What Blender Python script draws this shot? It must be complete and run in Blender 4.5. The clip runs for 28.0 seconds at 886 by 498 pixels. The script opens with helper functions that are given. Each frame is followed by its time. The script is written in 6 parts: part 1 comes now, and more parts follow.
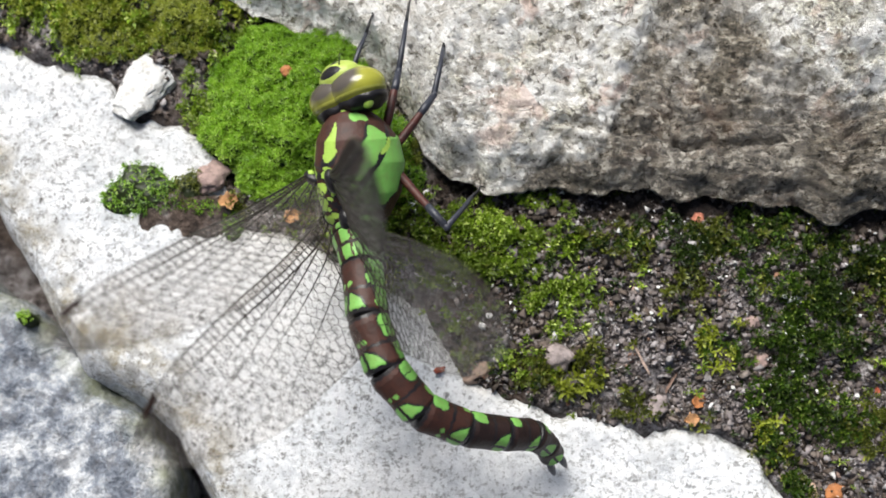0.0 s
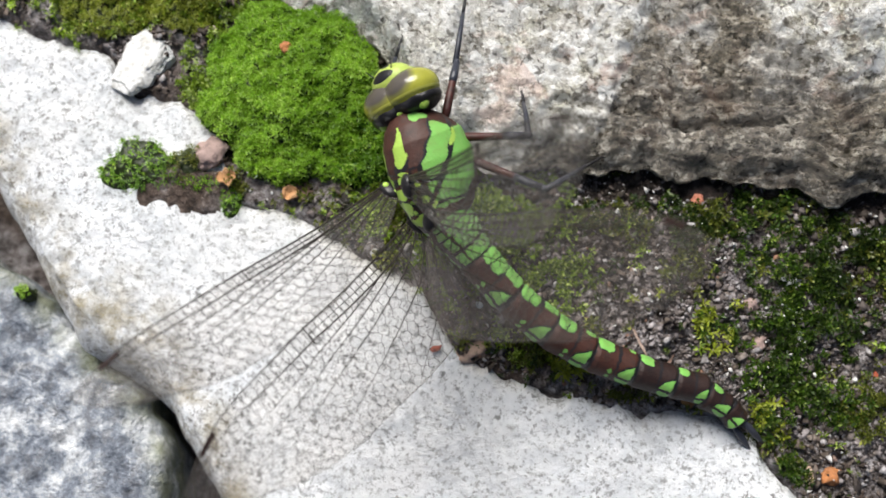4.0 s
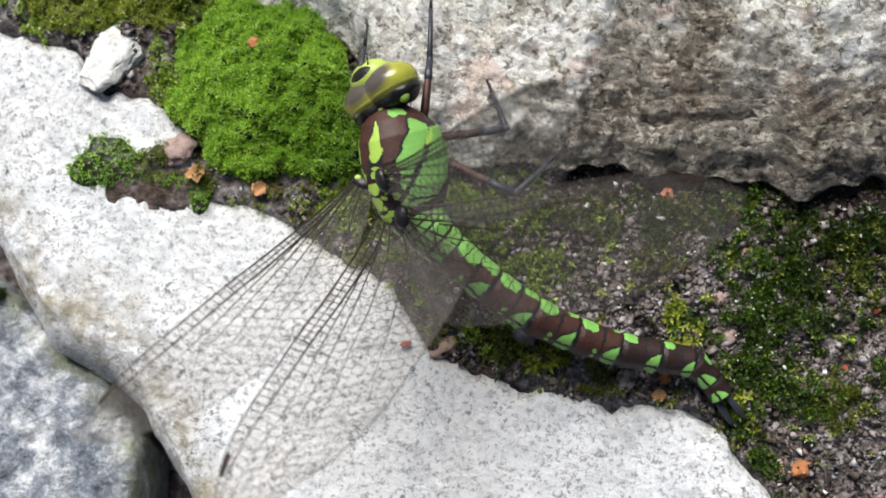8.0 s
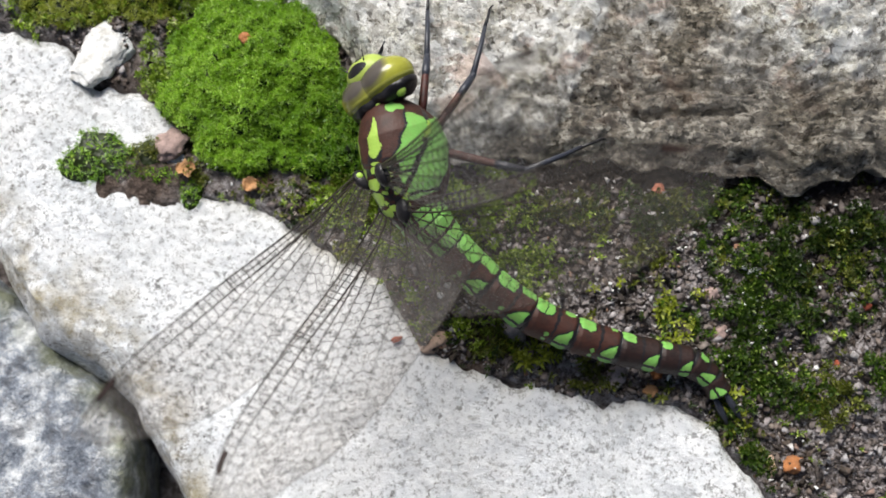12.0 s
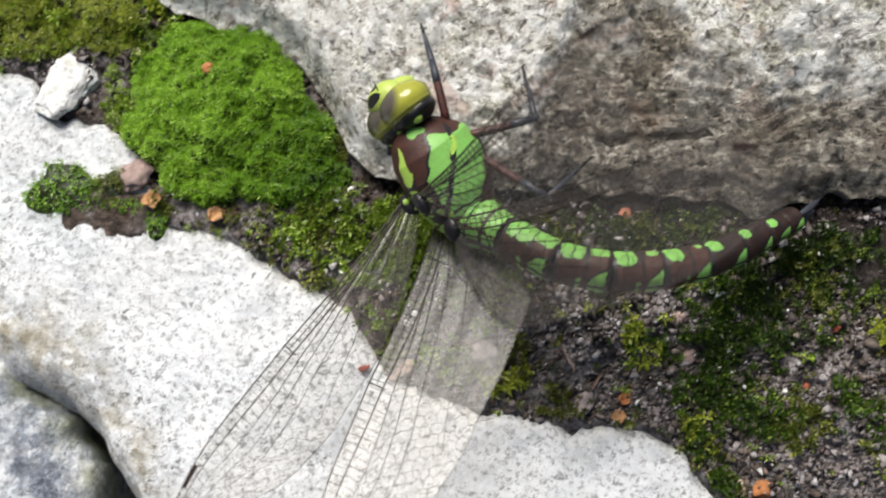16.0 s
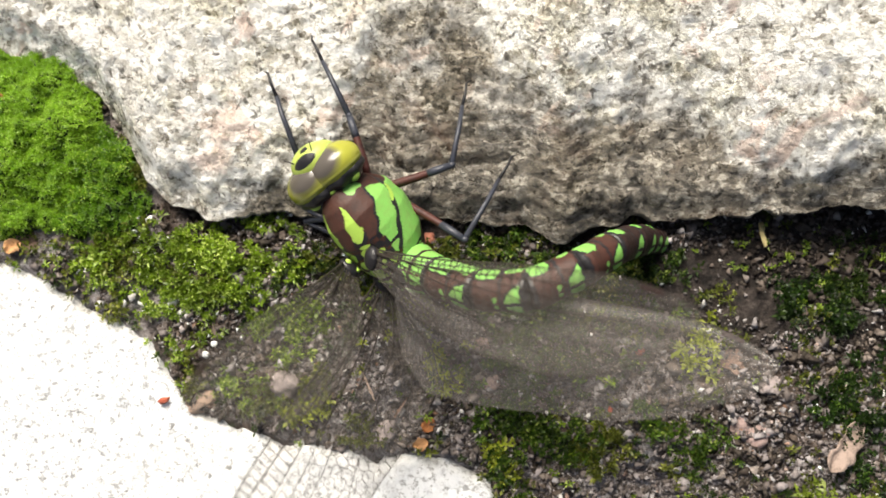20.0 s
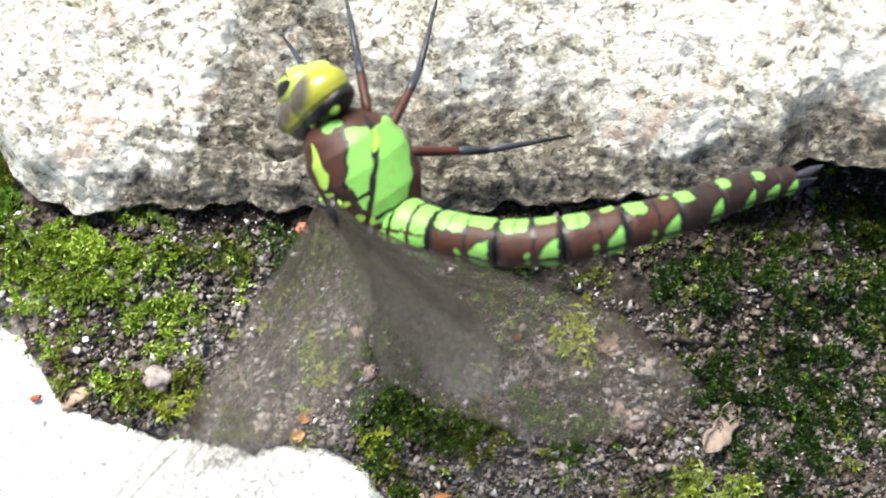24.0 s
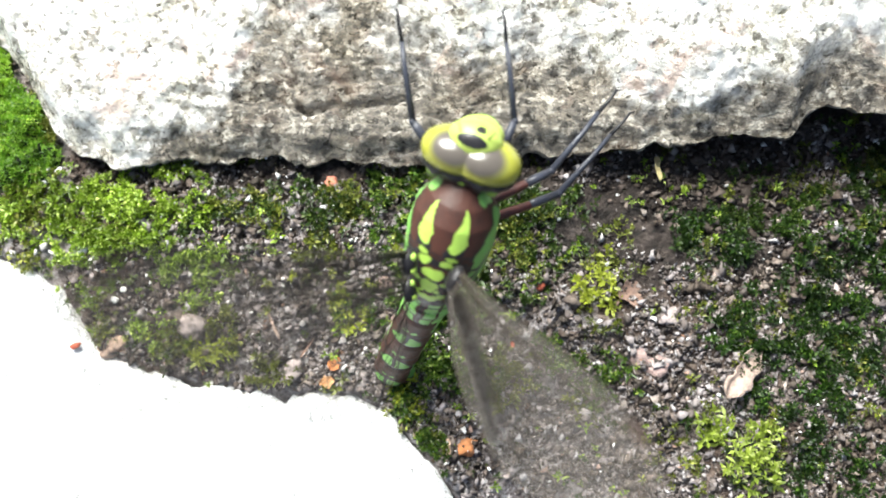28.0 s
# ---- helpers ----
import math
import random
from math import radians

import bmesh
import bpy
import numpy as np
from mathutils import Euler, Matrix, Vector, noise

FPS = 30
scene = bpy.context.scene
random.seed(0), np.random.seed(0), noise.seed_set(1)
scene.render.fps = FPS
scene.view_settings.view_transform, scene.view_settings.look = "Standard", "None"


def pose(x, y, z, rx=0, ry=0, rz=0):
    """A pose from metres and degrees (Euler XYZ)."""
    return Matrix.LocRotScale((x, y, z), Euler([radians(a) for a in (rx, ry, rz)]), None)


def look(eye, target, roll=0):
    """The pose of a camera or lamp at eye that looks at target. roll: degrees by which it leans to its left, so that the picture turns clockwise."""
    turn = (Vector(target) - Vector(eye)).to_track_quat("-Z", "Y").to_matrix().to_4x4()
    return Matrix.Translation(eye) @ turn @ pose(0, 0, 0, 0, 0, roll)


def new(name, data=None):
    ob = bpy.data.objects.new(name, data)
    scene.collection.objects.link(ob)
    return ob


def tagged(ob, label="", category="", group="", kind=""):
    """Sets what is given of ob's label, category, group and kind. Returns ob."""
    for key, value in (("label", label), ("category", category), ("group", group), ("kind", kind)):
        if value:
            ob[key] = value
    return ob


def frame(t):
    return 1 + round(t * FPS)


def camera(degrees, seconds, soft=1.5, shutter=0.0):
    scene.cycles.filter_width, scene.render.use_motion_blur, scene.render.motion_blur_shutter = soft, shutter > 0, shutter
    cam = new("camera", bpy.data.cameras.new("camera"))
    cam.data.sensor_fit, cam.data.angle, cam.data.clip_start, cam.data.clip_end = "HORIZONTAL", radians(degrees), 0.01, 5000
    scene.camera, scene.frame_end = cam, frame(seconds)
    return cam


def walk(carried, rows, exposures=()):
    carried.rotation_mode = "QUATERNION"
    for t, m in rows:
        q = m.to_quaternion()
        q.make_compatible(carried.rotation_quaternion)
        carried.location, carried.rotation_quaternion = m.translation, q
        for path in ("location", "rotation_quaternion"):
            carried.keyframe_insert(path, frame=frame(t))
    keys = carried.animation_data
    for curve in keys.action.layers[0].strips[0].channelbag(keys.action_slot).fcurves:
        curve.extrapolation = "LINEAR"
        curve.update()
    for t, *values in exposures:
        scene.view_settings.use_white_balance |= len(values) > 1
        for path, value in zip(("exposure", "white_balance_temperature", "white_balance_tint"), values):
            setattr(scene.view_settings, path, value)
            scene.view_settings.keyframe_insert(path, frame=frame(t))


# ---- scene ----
cam = camera(45, 28.0, soft=1.6, shutter=0.5)
cam.data.dof.use_dof = True
cam.data.dof.focus_distance = 0.142
cam.data.dof.aperture_fstop = 20
walk(cam, [
    (0.0, look((-0.00298, -0.03104, 0.14833), (-0.00583, 0.01558, 0.00578), -0.22)),
    (0.5, look((-0.00349, -0.03147, 0.14782), (-0.00651, 0.01564, 0.00544), -0.19)),
    (1.0, look((-0.00338, -0.02997, 0.14851), (-0.00673, 0.01549, 0.00560), -0.69)),
    (1.5, look((-0.00317, -0.03139, 0.14781), (-0.00671, 0.01558, 0.00540), -0.47)),
    (2.0, look((-0.00266, -0.03103, 0.14798), (-0.00653, 0.01535, 0.00539), -0.84)),
    (2.5, look((-0.00240, -0.03021, 0.14813), (-0.00628, 0.01455, 0.00502), -1.05)),
    (3.0, look((-0.00189, -0.03052, 0.14804), (-0.00603, 0.01405, 0.00488), -1.32)),
    (3.5, look((-0.00165, -0.03172, 0.14770), (-0.00567, 0.01330, 0.00467), -1.10)),
    (5.5, look((-0.00060, -0.03301, 0.14702), (-0.00385, 0.01258, 0.00415), -0.20)),
    (6.0, look((0.00019, -0.03271, 0.14707), (-0.00321, 0.01244, 0.00407), -0.40)),
    (6.5, look((0.00061, -0.03298, 0.14717), (-0.00243, 0.01235, 0.00421), -0.07)),
    (7.0, look((0.00024, -0.03349, 0.14661), (-0.00190, 0.01250, 0.00385), 0.98)),
    (7.5, look((0.00167, -0.03367, 0.14676), (-0.00139, 0.01252, 0.00408), -0.16)),
    (8.0, look((0.00147, -0.03321, 0.14679), (-0.00106, 0.01260, 0.00397), 0.42)),
    (8.5, look((0.00222, -0.03277, 0.14697), (-0.00077, 0.01217, 0.00389), -0.22)),
    (9.0, look((0.00213, -0.03362, 0.14665), (-0.00064, 0.01214, 0.00383), 0.14)),
    (9.5, look((0.00235, -0.03390, 0.14637), (-0.00051, 0.01212, 0.00363), 0.17)),
    (10.0, look((0.00188, -0.03459, 0.14617), (-0.00046, 0.01185, 0.00356), 0.74)),
    (10.5, look((0.00234, -0.03458, 0.14613), (-0.00014, 0.01190, 0.00354), 0.65)),
    (11.0, look((0.00269, -0.03410, 0.14644), (-0.00005, 0.01189, 0.00369), 0.29)),
    (11.5, look((0.00240, -0.03411, 0.14637), (0.00020, 0.01207, 0.00367), 0.91)),
    (12.0, look((0.00250, -0.03479, 0.14607), (0.00024, 0.01210, 0.00360), 0.84)),
    (12.5, look((0.00243, -0.03434, 0.14633), (0.00045, 0.01203, 0.00370), 1.09)),
    (14.5, look((0.00348, -0.03462, 0.14615), (0.00108, 0.01223, 0.00367), 0.70)),
    (15.0, look((0.00362, -0.03390, 0.14647), (0.00123, 0.01226, 0.00377), 0.69)),
    (15.5, look((0.00316, -0.03429, 0.14625), (0.00153, 0.01277, 0.00383), 1.32)),
    (16.0, look((0.00751, -0.03099, 0.14688), (0.00476, 0.01612, 0.00450), -0.49)),
    (16.5, look((0.01133, -0.02587, 0.14827), (0.00931, 0.02150, 0.00596), -0.18)),
    (17.0, look((0.01486, -0.02103, 0.14943), (0.01241, 0.02462, 0.00656), -0.95)),
    (17.5, look((0.01836, -0.01746, 0.15010), (0.01566, 0.02669, 0.00677), -1.47)),
    (18.0, look((0.02085, -0.01668, 0.15011), (0.01832, 0.02721, 0.00670), -1.15)),
    (18.5, look((0.02398, -0.01746, 0.14922), (0.02158, 0.02576, 0.00560), -0.82)),
    (19.0, look((0.02864, -0.01854, 0.14864), (0.02779, 0.02409, 0.00483), 0.97)),
    (19.5, look((0.03187, -0.01854, 0.14835), (0.03091, 0.02269, 0.00413), 0.64)),
    (20.0, look((0.03308, -0.02008, 0.14799), (0.03232, 0.02142, 0.00385), 0.77)),
    (20.5, look((0.03299, -0.02022, 0.14787), (0.03200, 0.02065, 0.00355), 0.45)),
    (22.5, look((0.03462, -0.01960, 0.14704), (0.03458, 0.01862, 0.00199), 1.91)),
    (23.0, look((0.03646, -0.02105, 0.14611), (0.03710, 0.01828, 0.00136), 2.62)),
    (23.5, look((0.04149, -0.01964, 0.14631), (0.04392, 0.01907, 0.00141), 4.55)),
    (24.0, look((0.04741, -0.01987, 0.14705), (0.04984, 0.02039, 0.00258), 3.81)),
    (24.5, look((0.05216, -0.01910, 0.14821), (0.05369, 0.02358, 0.00442), 2.01)),
    (25.0, look((0.05744, -0.01748, 0.14937), (0.05702, 0.02521, 0.00557), -0.46)),
    (25.5, look((0.05675, -0.01998, 0.14894), (0.05432, 0.02382, 0.00550), -2.93)),
    (26.0, look((0.05503, -0.02071, 0.14851), (0.05406, 0.02133, 0.00453), -1.12)),
    (26.5, look((0.05596, -0.02288, 0.14844), (0.05402, 0.01981, 0.00466), -2.50)),
    (27.0, look((0.05503, -0.02378, 0.14850), (0.05266, 0.01821, 0.00452), -3.23)),
    (27.5, look((0.05008, -0.02859, 0.14808), (0.04807, 0.01520, 0.00463), -2.63)),
    (28.0, look((0.04917, -0.02995, 0.14815), (0.04633, 0.01277, 0.00439), -3.41)),
], exposures=[(0.0, 0.42, 6150, 9), (9.0, 0.34, 6150, 9), (15.5, 0.31, 6200, 9), (17.0, 0.46, 6450, 8), (20.0, 0.86, 6700, 8), (23.0, 1.06, 6300, 5), (24.0, 1.26, 6200, 4), (24.5, 1.46, 6150, 4), (25.0, 1.68, 6100, 4), (28.0, 1.70, 6050, 4)])


# ---- daylight: thin cloud, soft and nearly shadowless ----
world = bpy.data.worlds.new("sky")
scene.world = world
world.use_nodes = True
wn = world.node_tree
sky = wn.nodes.new("ShaderNodeTexSky")
sky.sky_type = "NISHITA"
sky.sun_disc = False
sky.dust_density = 5.0
sky.ozone_density = 0.6
sky.sun_elevation = radians(58)
sky.sun_rotation = radians(-30)
wn.links.new(sky.outputs[0], wn.nodes["Background"].inputs[0])
wn.nodes["Background"].inputs[1].default_value = 0.062
lamp = bpy.data.lights.new("sun", "SUN")
lamp.energy, lamp.angle, lamp.color = 5.0, radians(36), (1.0, 0.94, 0.85)
sun = new("sun", lamp)
sun.matrix_world = look((-0.27, 0.46, 0.85), (0, 0, 0))

MM = 0.001


# ---- numpy noise ----
def lattice(x, y, z, seed):
    n = (x.astype(np.int64) * 374761393 + y.astype(np.int64) * 668265263 + z.astype(np.int64) * 2147483647 + seed * 974711) & 0x7FFFFFFF
    n = ((n ^ (n >> 13)) * 1274126177) & 0x7FFFFFFF
    return ((n ^ (n >> 16)) & 0xFFFF) / 65535.0


def vnoise(x, y, z=None, seed=0):
    """Smooth value noise, -1 to 1."""
    x, y = np.asarray(x, float), np.asarray(y, float)
    z = np.zeros_like(x) if z is None else np.asarray(z, float)
    xi, yi, zi = np.floor(x), np.floor(y), np.floor(z)
    fx, fy, fz = x - xi, y - yi, z - zi
    fx, fy, fz = [f * f * (3 - 2 * f) for f in (fx, fy, fz)]
    out = 0
    for a in (0, 1):
        for b in (0, 1):
            for c in (0, 1):
                w = (fx if a else 1 - fx) * (fy if b else 1 - fy) * (fz if c else 1 - fz)
                out = out + w * lattice(xi + a, yi + b, zi + c, seed)
    return out * 2 - 1


def fbm(x, y, z=None, octaves=4, seed=0, gain=0.5):
    out, amp = 0, 1.0
    for o in range(octaves):
        k = 2.03 ** o
        out = out + amp * vnoise(x * k + 17 * o, y * k - 9 * o, None if z is None else z * k, seed + o)
        amp *= gain
    return out


def smooth(a, b, x):
    f = np.clip((x - a) / (b - a), 0, 1)
    return f * f * (3 - 2 * f)


# ---- mesh helpers ----
def mesh_of(name, verts, faces, material, smooth_shade=True):
    me = bpy.data.meshes.new(name)
    me.from_pydata(verts.tolist() if hasattr(verts, "tolist") else verts, [], faces.tolist() if hasattr(faces, "tolist") else faces)
    for m in material if isinstance(material, (list, tuple)) else [material]:
        me.materials.append(m)
    if smooth_shade:
        me.polygons.foreach_set("use_smooth", [True] * len(me.polygons))
    me.update()
    return me


def grid_faces(nu, nv):
    i = np.arange(nu * nv).reshape(nu, nv)
    return np.stack([i[:-1, :-1], i[1:, :-1], i[1:, 1:], i[:-1, 1:]], -1).reshape(-1, 4)


def part(name, me, parent, label=""):
    ob = new(name, me)
    ob.parent = parent
    return tagged(ob, label) if label else ob


def attribute(me, name, values):
    at = me.attributes.new(name, "FLOAT", "POINT")
    at.data.foreach_set("value", np.asarray(values, np.float32).ravel())


# ---- materials ----
class Nodes:
    """Short hand for building a node material."""

    def __init__(self, name):
        self.mat = bpy.data.materials.new(name)
        self.mat.use_nodes = True
        self.t = self.mat.node_tree
        self.bsdf = self.t.nodes["Principled BSDF"]
        self.co = self.t.nodes.new("ShaderNodeTexCoord").outputs["Object"]

    def add(self, kind, **inputs):
        n = self.t.nodes.new(kind)
        for k, v in inputs.items():
            self.put(n.inputs[k.replace("_", " ")], v)
        return n

    def put(self, socket, v):
        if isinstance(v, bpy.types.NodeSocket):
            self.t.links.new(v, socket)
        else:
            socket.default_value = v

    def noise(self, size, detail=4, rough=0.55, distort=0.0):
        """Noise whose main grain is about size metres across."""
        return self.add("ShaderNodeTexNoise", Vector=self.co, Scale=0.5 / size, Detail=detail, Roughness=rough, Distortion=distort).outputs["Fac"]

    def cells(self, size, out="Distance"):
        n = self.add("ShaderNodeTexVoronoi", Vector=self.co, Scale=1 / size)
        return n.outputs[out]

    def ramp(self, fac, *stops):
        n = self.add("ShaderNodeValToRGB", Fac=fac)
        e = n.color_ramp.elements
        while len(e) < len(stops):
            e.new(0.5)
        for el, (p, c) in zip(e, stops):
            el.position = p
            el.color = (*c, 1) if isinstance(c, tuple) else (c, c, c, 1)
        return n.outputs["Color"]

    def mix(self, fac, a, b, blend="MIX"):
        n = self.t.nodes.new("ShaderNodeMix")
        n.data_type, n.blend_type = "RGBA", blend
        for s, v in ((n.inputs[0], fac), (n.inputs[6], a), (n.inputs[7], b)):
            if isinstance(v, tuple) and len(v) == 3:
                v = (*v, 1)
            self.put(s, v)
        return n.outputs[2]

    def math(self, op, a, b=0.0):
        n = self.t.nodes.new("ShaderNodeMath")
        n.operation = op
        self.put(n.inputs[0], a)
        self.put(n.inputs[1], b)
        return n.outputs[0]

    def attr(self, name):
        n = self.t.nodes.new("ShaderNodeAttribute")
        n.attribute_name = name
        return n.outputs["Fac"]

    def island(self):
        return self.t.nodes.new("ShaderNodeNewGeometry").outputs["Random Per Island"]

    def bump(self, height, depth, strength=1.0, normal=None):
        n = self.add("ShaderNodeBump", Strength=strength, Distance=depth, Height=height)
        if normal is not None:
            self.put(n.inputs["Normal"], normal)
        return n.outputs["Normal"]

    def done(self, color, rough=0.8, normal=None, spec=0.4, **more):
        if isinstance(color, tuple) and len(color) == 3:
            color = (*color, 1)
        self.put(self.bsdf.inputs["Base Color"], color)
        self.put(self.bsdf.inputs["Roughness"], rough)
        self.put(self.bsdf.inputs["Specular IOR Level"], spec)
        if normal is not None:
            self.put(self.bsdf.inputs["Normal"], normal)
        for k, v in more.items():
            self.put(self.bsdf.inputs[k.replace("_", " ")], v)
        return self.mat


def kerb_material():
    """Pale concrete-like granite, bleached and peppered with dark crumbs of lichen, yellowed along its worn edge."""
    n = Nodes("pale_granite")
    base = n.ramp(n.noise(0.004, 7, 0.75), (0.34, (0.68, 0.70, 0.73)), (0.46, (0.88, 0.90, 0.925)), (0.58, (0.95, 0.96, 0.98)))
    fleck = n.ramp(n.noise(0.0007, 6, 0.8), (0.38, 0.0), (0.44, 1.0))
    where = n.ramp(n.noise(0.012, 4, 0.6), (0.40, 1.0), (0.62, 0.25))
    c = n.mix(n.math("MULTIPLY", n.math("SUBTRACT", 1.0, fleck), where), base, (0.15, 0.145, 0.14))
    pits = n.math("MULTIPLY", n.ramp(n.noise(0.0008, 3, 0.6, 0.4), (0.64, 0.0), (0.69, 1.0)), n.ramp(n.noise(0.008, 3), (0.42, 0.15), (0.58, 1.0)))
    c = n.mix(n.math("MULTIPLY", pits, 0.85), c, (0.10, 0.10, 0.10))
    crumb = n.ramp(n.noise(0.00045, 6, 0.8), (0.40, 0.75), (0.475, 0.0))
    c = n.mix(crumb, c, (0.22, 0.22, 0.22))
    dust = n.ramp(n.noise(0.02, 5, 0.65), (0.5, 0.0), (0.66, 0.3))
    c = n.mix(dust, c, (0.62, 0.60, 0.56))
    worn = n.math("MULTIPLY", n.attr("worn"), n.ramp(n.noise(0.0035, 5, 0.7), (0.42, 0.0), (0.62, 1.0)))
    c = n.mix(n.math("MULTIPLY", worn, 0.85), c, (0.34, 0.28, 0.15))
    grime = n.math("MULTIPLY", n.attr("worn"), n.ramp(n.noise(0.0012, 4, 0.7), (0.45, 0.0), (0.6, 1.0)))
    c = n.mix(n.math("MULTIPLY", grime, 0.5), c, (0.16, 0.15, 0.13))
    h = n.math("ADD", n.noise(0.0005, 6, 0.8), n.math("MULTIPLY", n.noise(0.0025, 3), 0.6))
    return n.done(c, 0.9, n.bump(h, 0.0008, 1.0), 0.25)


def grey_stone_material():
    n = Nodes("blue_grey_granite")
    c = n.ramp(n.noise(0.004, 8, 0.8), (0.37, (0.07, 0.08, 0.105)), (0.47, (0.22, 0.245, 0.29)), (0.55, (0.48, 0.50, 0.53)), (0.66, (0.78, 0.79, 0.80)))
    c = n.mix(n.ramp(n.noise(0.0009, 3, 0.6), (0.5, 0.0), (0.62, 0.55)), c, (0.13, 0.13, 0.14))
    alga = n.math("MULTIPLY", n.attr("worn"), n.ramp(n.noise(0.003, 4, 0.6), (0.35, 0.0), (0.6, 1.0)))
    c = n.mix(n.math("MULTIPLY", alga, 0.7), c, (0.16, 0.17, 0.07))
    h = n.math("ADD", n.noise(0.0007, 5, 0.7), n.math("MULTIPLY", n.noise(0.003, 3), 0.8))
    return n.done(c, 0.85, n.bump(h, 0.0012, 1.0), 0.3)


def rock_material():
    """Coarse granite: interlocked crystals, crusts of grey and olive lichen; one broken face is damp and stained brown."""
    n = Nodes("lichened_granite")
    warp = n.add("ShaderNodeTexNoise", Vector=n.co, Scale=700.0, Detail=4.0, Roughness=0.7).outputs["Color"]
    shift = n.add("ShaderNodeVectorMath", Vector=n.co)
    shift.operation = "MULTIPLY_ADD"
    n.put(shift.inputs[0], warp)
    shift.inputs[1].default_value = (0.0022, 0.0022, 0.0022)
    n.put(shift.inputs[2], n.co)
    crystals = n.add("ShaderNodeTexVoronoi", Vector=shift.outputs[0], Scale=720.0)
    tone = n.add("ShaderNodeSeparateXYZ", Vector=crystals.outputs["Color"]).outputs[0]
    small = n.add("ShaderNodeTexVoronoi", Vector=shift.outputs[0], Scale=1700.0)
    tone2 = n.add("ShaderNodeSeparateXYZ", Vector=small.outputs["Color"]).outputs[0]
    k = n.math("ADD", n.math("MULTIPLY", tone, 0.3), n.math("ADD", n.math("MULTIPLY", tone2, 0.2), n.math("MULTIPLY", n.noise(0.004, 7, 0.75), 0.62)))
    pale = n.ramp(k, (0.30, (0.17, 0.15, 0.115)), (0.43, (0.50, 0.475, 0.43)), (0.56, (0.79, 0.775, 0.735)), (0.72, (0.95, 0.945, 0.925)))
    pale = n.mix(n.ramp(n.noise(0.005, 4, 0.6, 1.0), (0.58, 0.0), (0.65, 0.55)), pale, (0.66, 0.46, 0.38))
    lichen = n.ramp(n.noise(0.007, 7, 0.8), (0.5, 0.0), (0.6, 0.65))
    pale = n.mix(lichen, pale, n.ramp(n.math("ADD", n.math("MULTIPLY", tone2, 0.4), n.math("MULTIPLY", n.noise(0.0007, 4, 0.7), 0.6)), (0.34, (0.11, 0.10, 0.055)), (0.48, (0.40, 0.37, 0.25)), (0.64, (0.78, 0.76, 0.62))))
    pits = n.ramp(n.noise(0.0009, 3, 0.6, 0.6), (0.34, 1.0), (0.40, 0.0))
    pale = n.mix(n.math("MULTIPLY", pits, 0.8), pale, (0.08, 0.07, 0.055))
    n2 = n.add("ShaderNodeMapping", Vector=n.co, Rotation=(0, 0, 0.12), Scale=(0.5, 1.8, 1.2))
    layers = n.add("ShaderNodeTexNoise", Vector=n2.outputs[0], Scale=420.0, Detail=8.0, Roughness=0.75, Distortion=0.5).outputs["Fac"]
    kd = n.math("ADD", n.math("MULTIPLY", layers, 0.66), n.math("ADD", n.math("MULTIPLY", tone2, 0.2), n.math("MULTIPLY", tone, 0.14)))
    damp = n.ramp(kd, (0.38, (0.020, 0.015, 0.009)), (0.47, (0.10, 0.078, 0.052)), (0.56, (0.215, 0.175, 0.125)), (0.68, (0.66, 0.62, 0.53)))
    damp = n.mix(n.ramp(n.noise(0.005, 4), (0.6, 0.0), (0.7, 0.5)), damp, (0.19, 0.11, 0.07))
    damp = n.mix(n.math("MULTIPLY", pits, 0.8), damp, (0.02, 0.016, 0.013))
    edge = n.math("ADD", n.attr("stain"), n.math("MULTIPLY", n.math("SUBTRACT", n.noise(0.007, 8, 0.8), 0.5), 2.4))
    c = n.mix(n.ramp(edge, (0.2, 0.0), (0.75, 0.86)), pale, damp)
    h = n.math("ADD", n.math("ADD", n.noise(0.0006, 5, 0.78), n.math("MULTIPLY", n.noise(0.002, 5, 0.65, 0.6), 1.4)), n.math("MULTIPLY", layers, n.math("MULTIPLY", n.attr("stain"), 1.2)))
    h = n.math("ADD", h, n.math("MULTIPLY", tone, 0.35))
    return n.done(c, n.ramp(tone2, (0.1, 0.25), (0.6, 0.85)), n.bump(h, 0.0018, 1.0), 0.55)


def soil_material():
    """Crumbly soil: brown humus, or bleached lilac-grey grit."""
    n = Nodes("gritty_soil")
    crumb = n.noise(0.0011, 8, 0.82)
    grit = n.ramp(crumb, (0.37, (0.0312, 0.02496, 0.02418)), (0.46, (0.1638, 0.1388, 0.1326)), (0.54, (0.3354, 0.3081, 0.312)), (0.66, (0.546, 0.5304, 0.5382)))
    humus = n.ramp(crumb, (0.36, (0.01716, 0.01248, 0.00936)), (0.5, (0.0897, 0.06084, 0.0468)), (0.62, (0.195, 0.1482, 0.1209)), (0.7, (0.351, 0.3042, 0.2808)))
    # darkest soil: shade below the rock put into the colour
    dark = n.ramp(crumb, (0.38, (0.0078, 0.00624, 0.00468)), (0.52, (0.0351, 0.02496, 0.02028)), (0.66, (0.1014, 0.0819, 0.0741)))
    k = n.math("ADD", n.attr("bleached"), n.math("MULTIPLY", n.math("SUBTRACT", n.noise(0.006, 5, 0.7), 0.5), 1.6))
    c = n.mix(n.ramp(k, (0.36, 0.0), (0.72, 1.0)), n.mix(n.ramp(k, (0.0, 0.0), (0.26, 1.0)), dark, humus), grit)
    h = n.math("ADD", n.noise(0.0004, 5, 0.8), n.math("MULTIPLY", n.noise(0.0013, 4, 0.7), 1.5))
    return n.done(c, 0.8, n.bump(h, 0.0013, 1.0), 0.4)


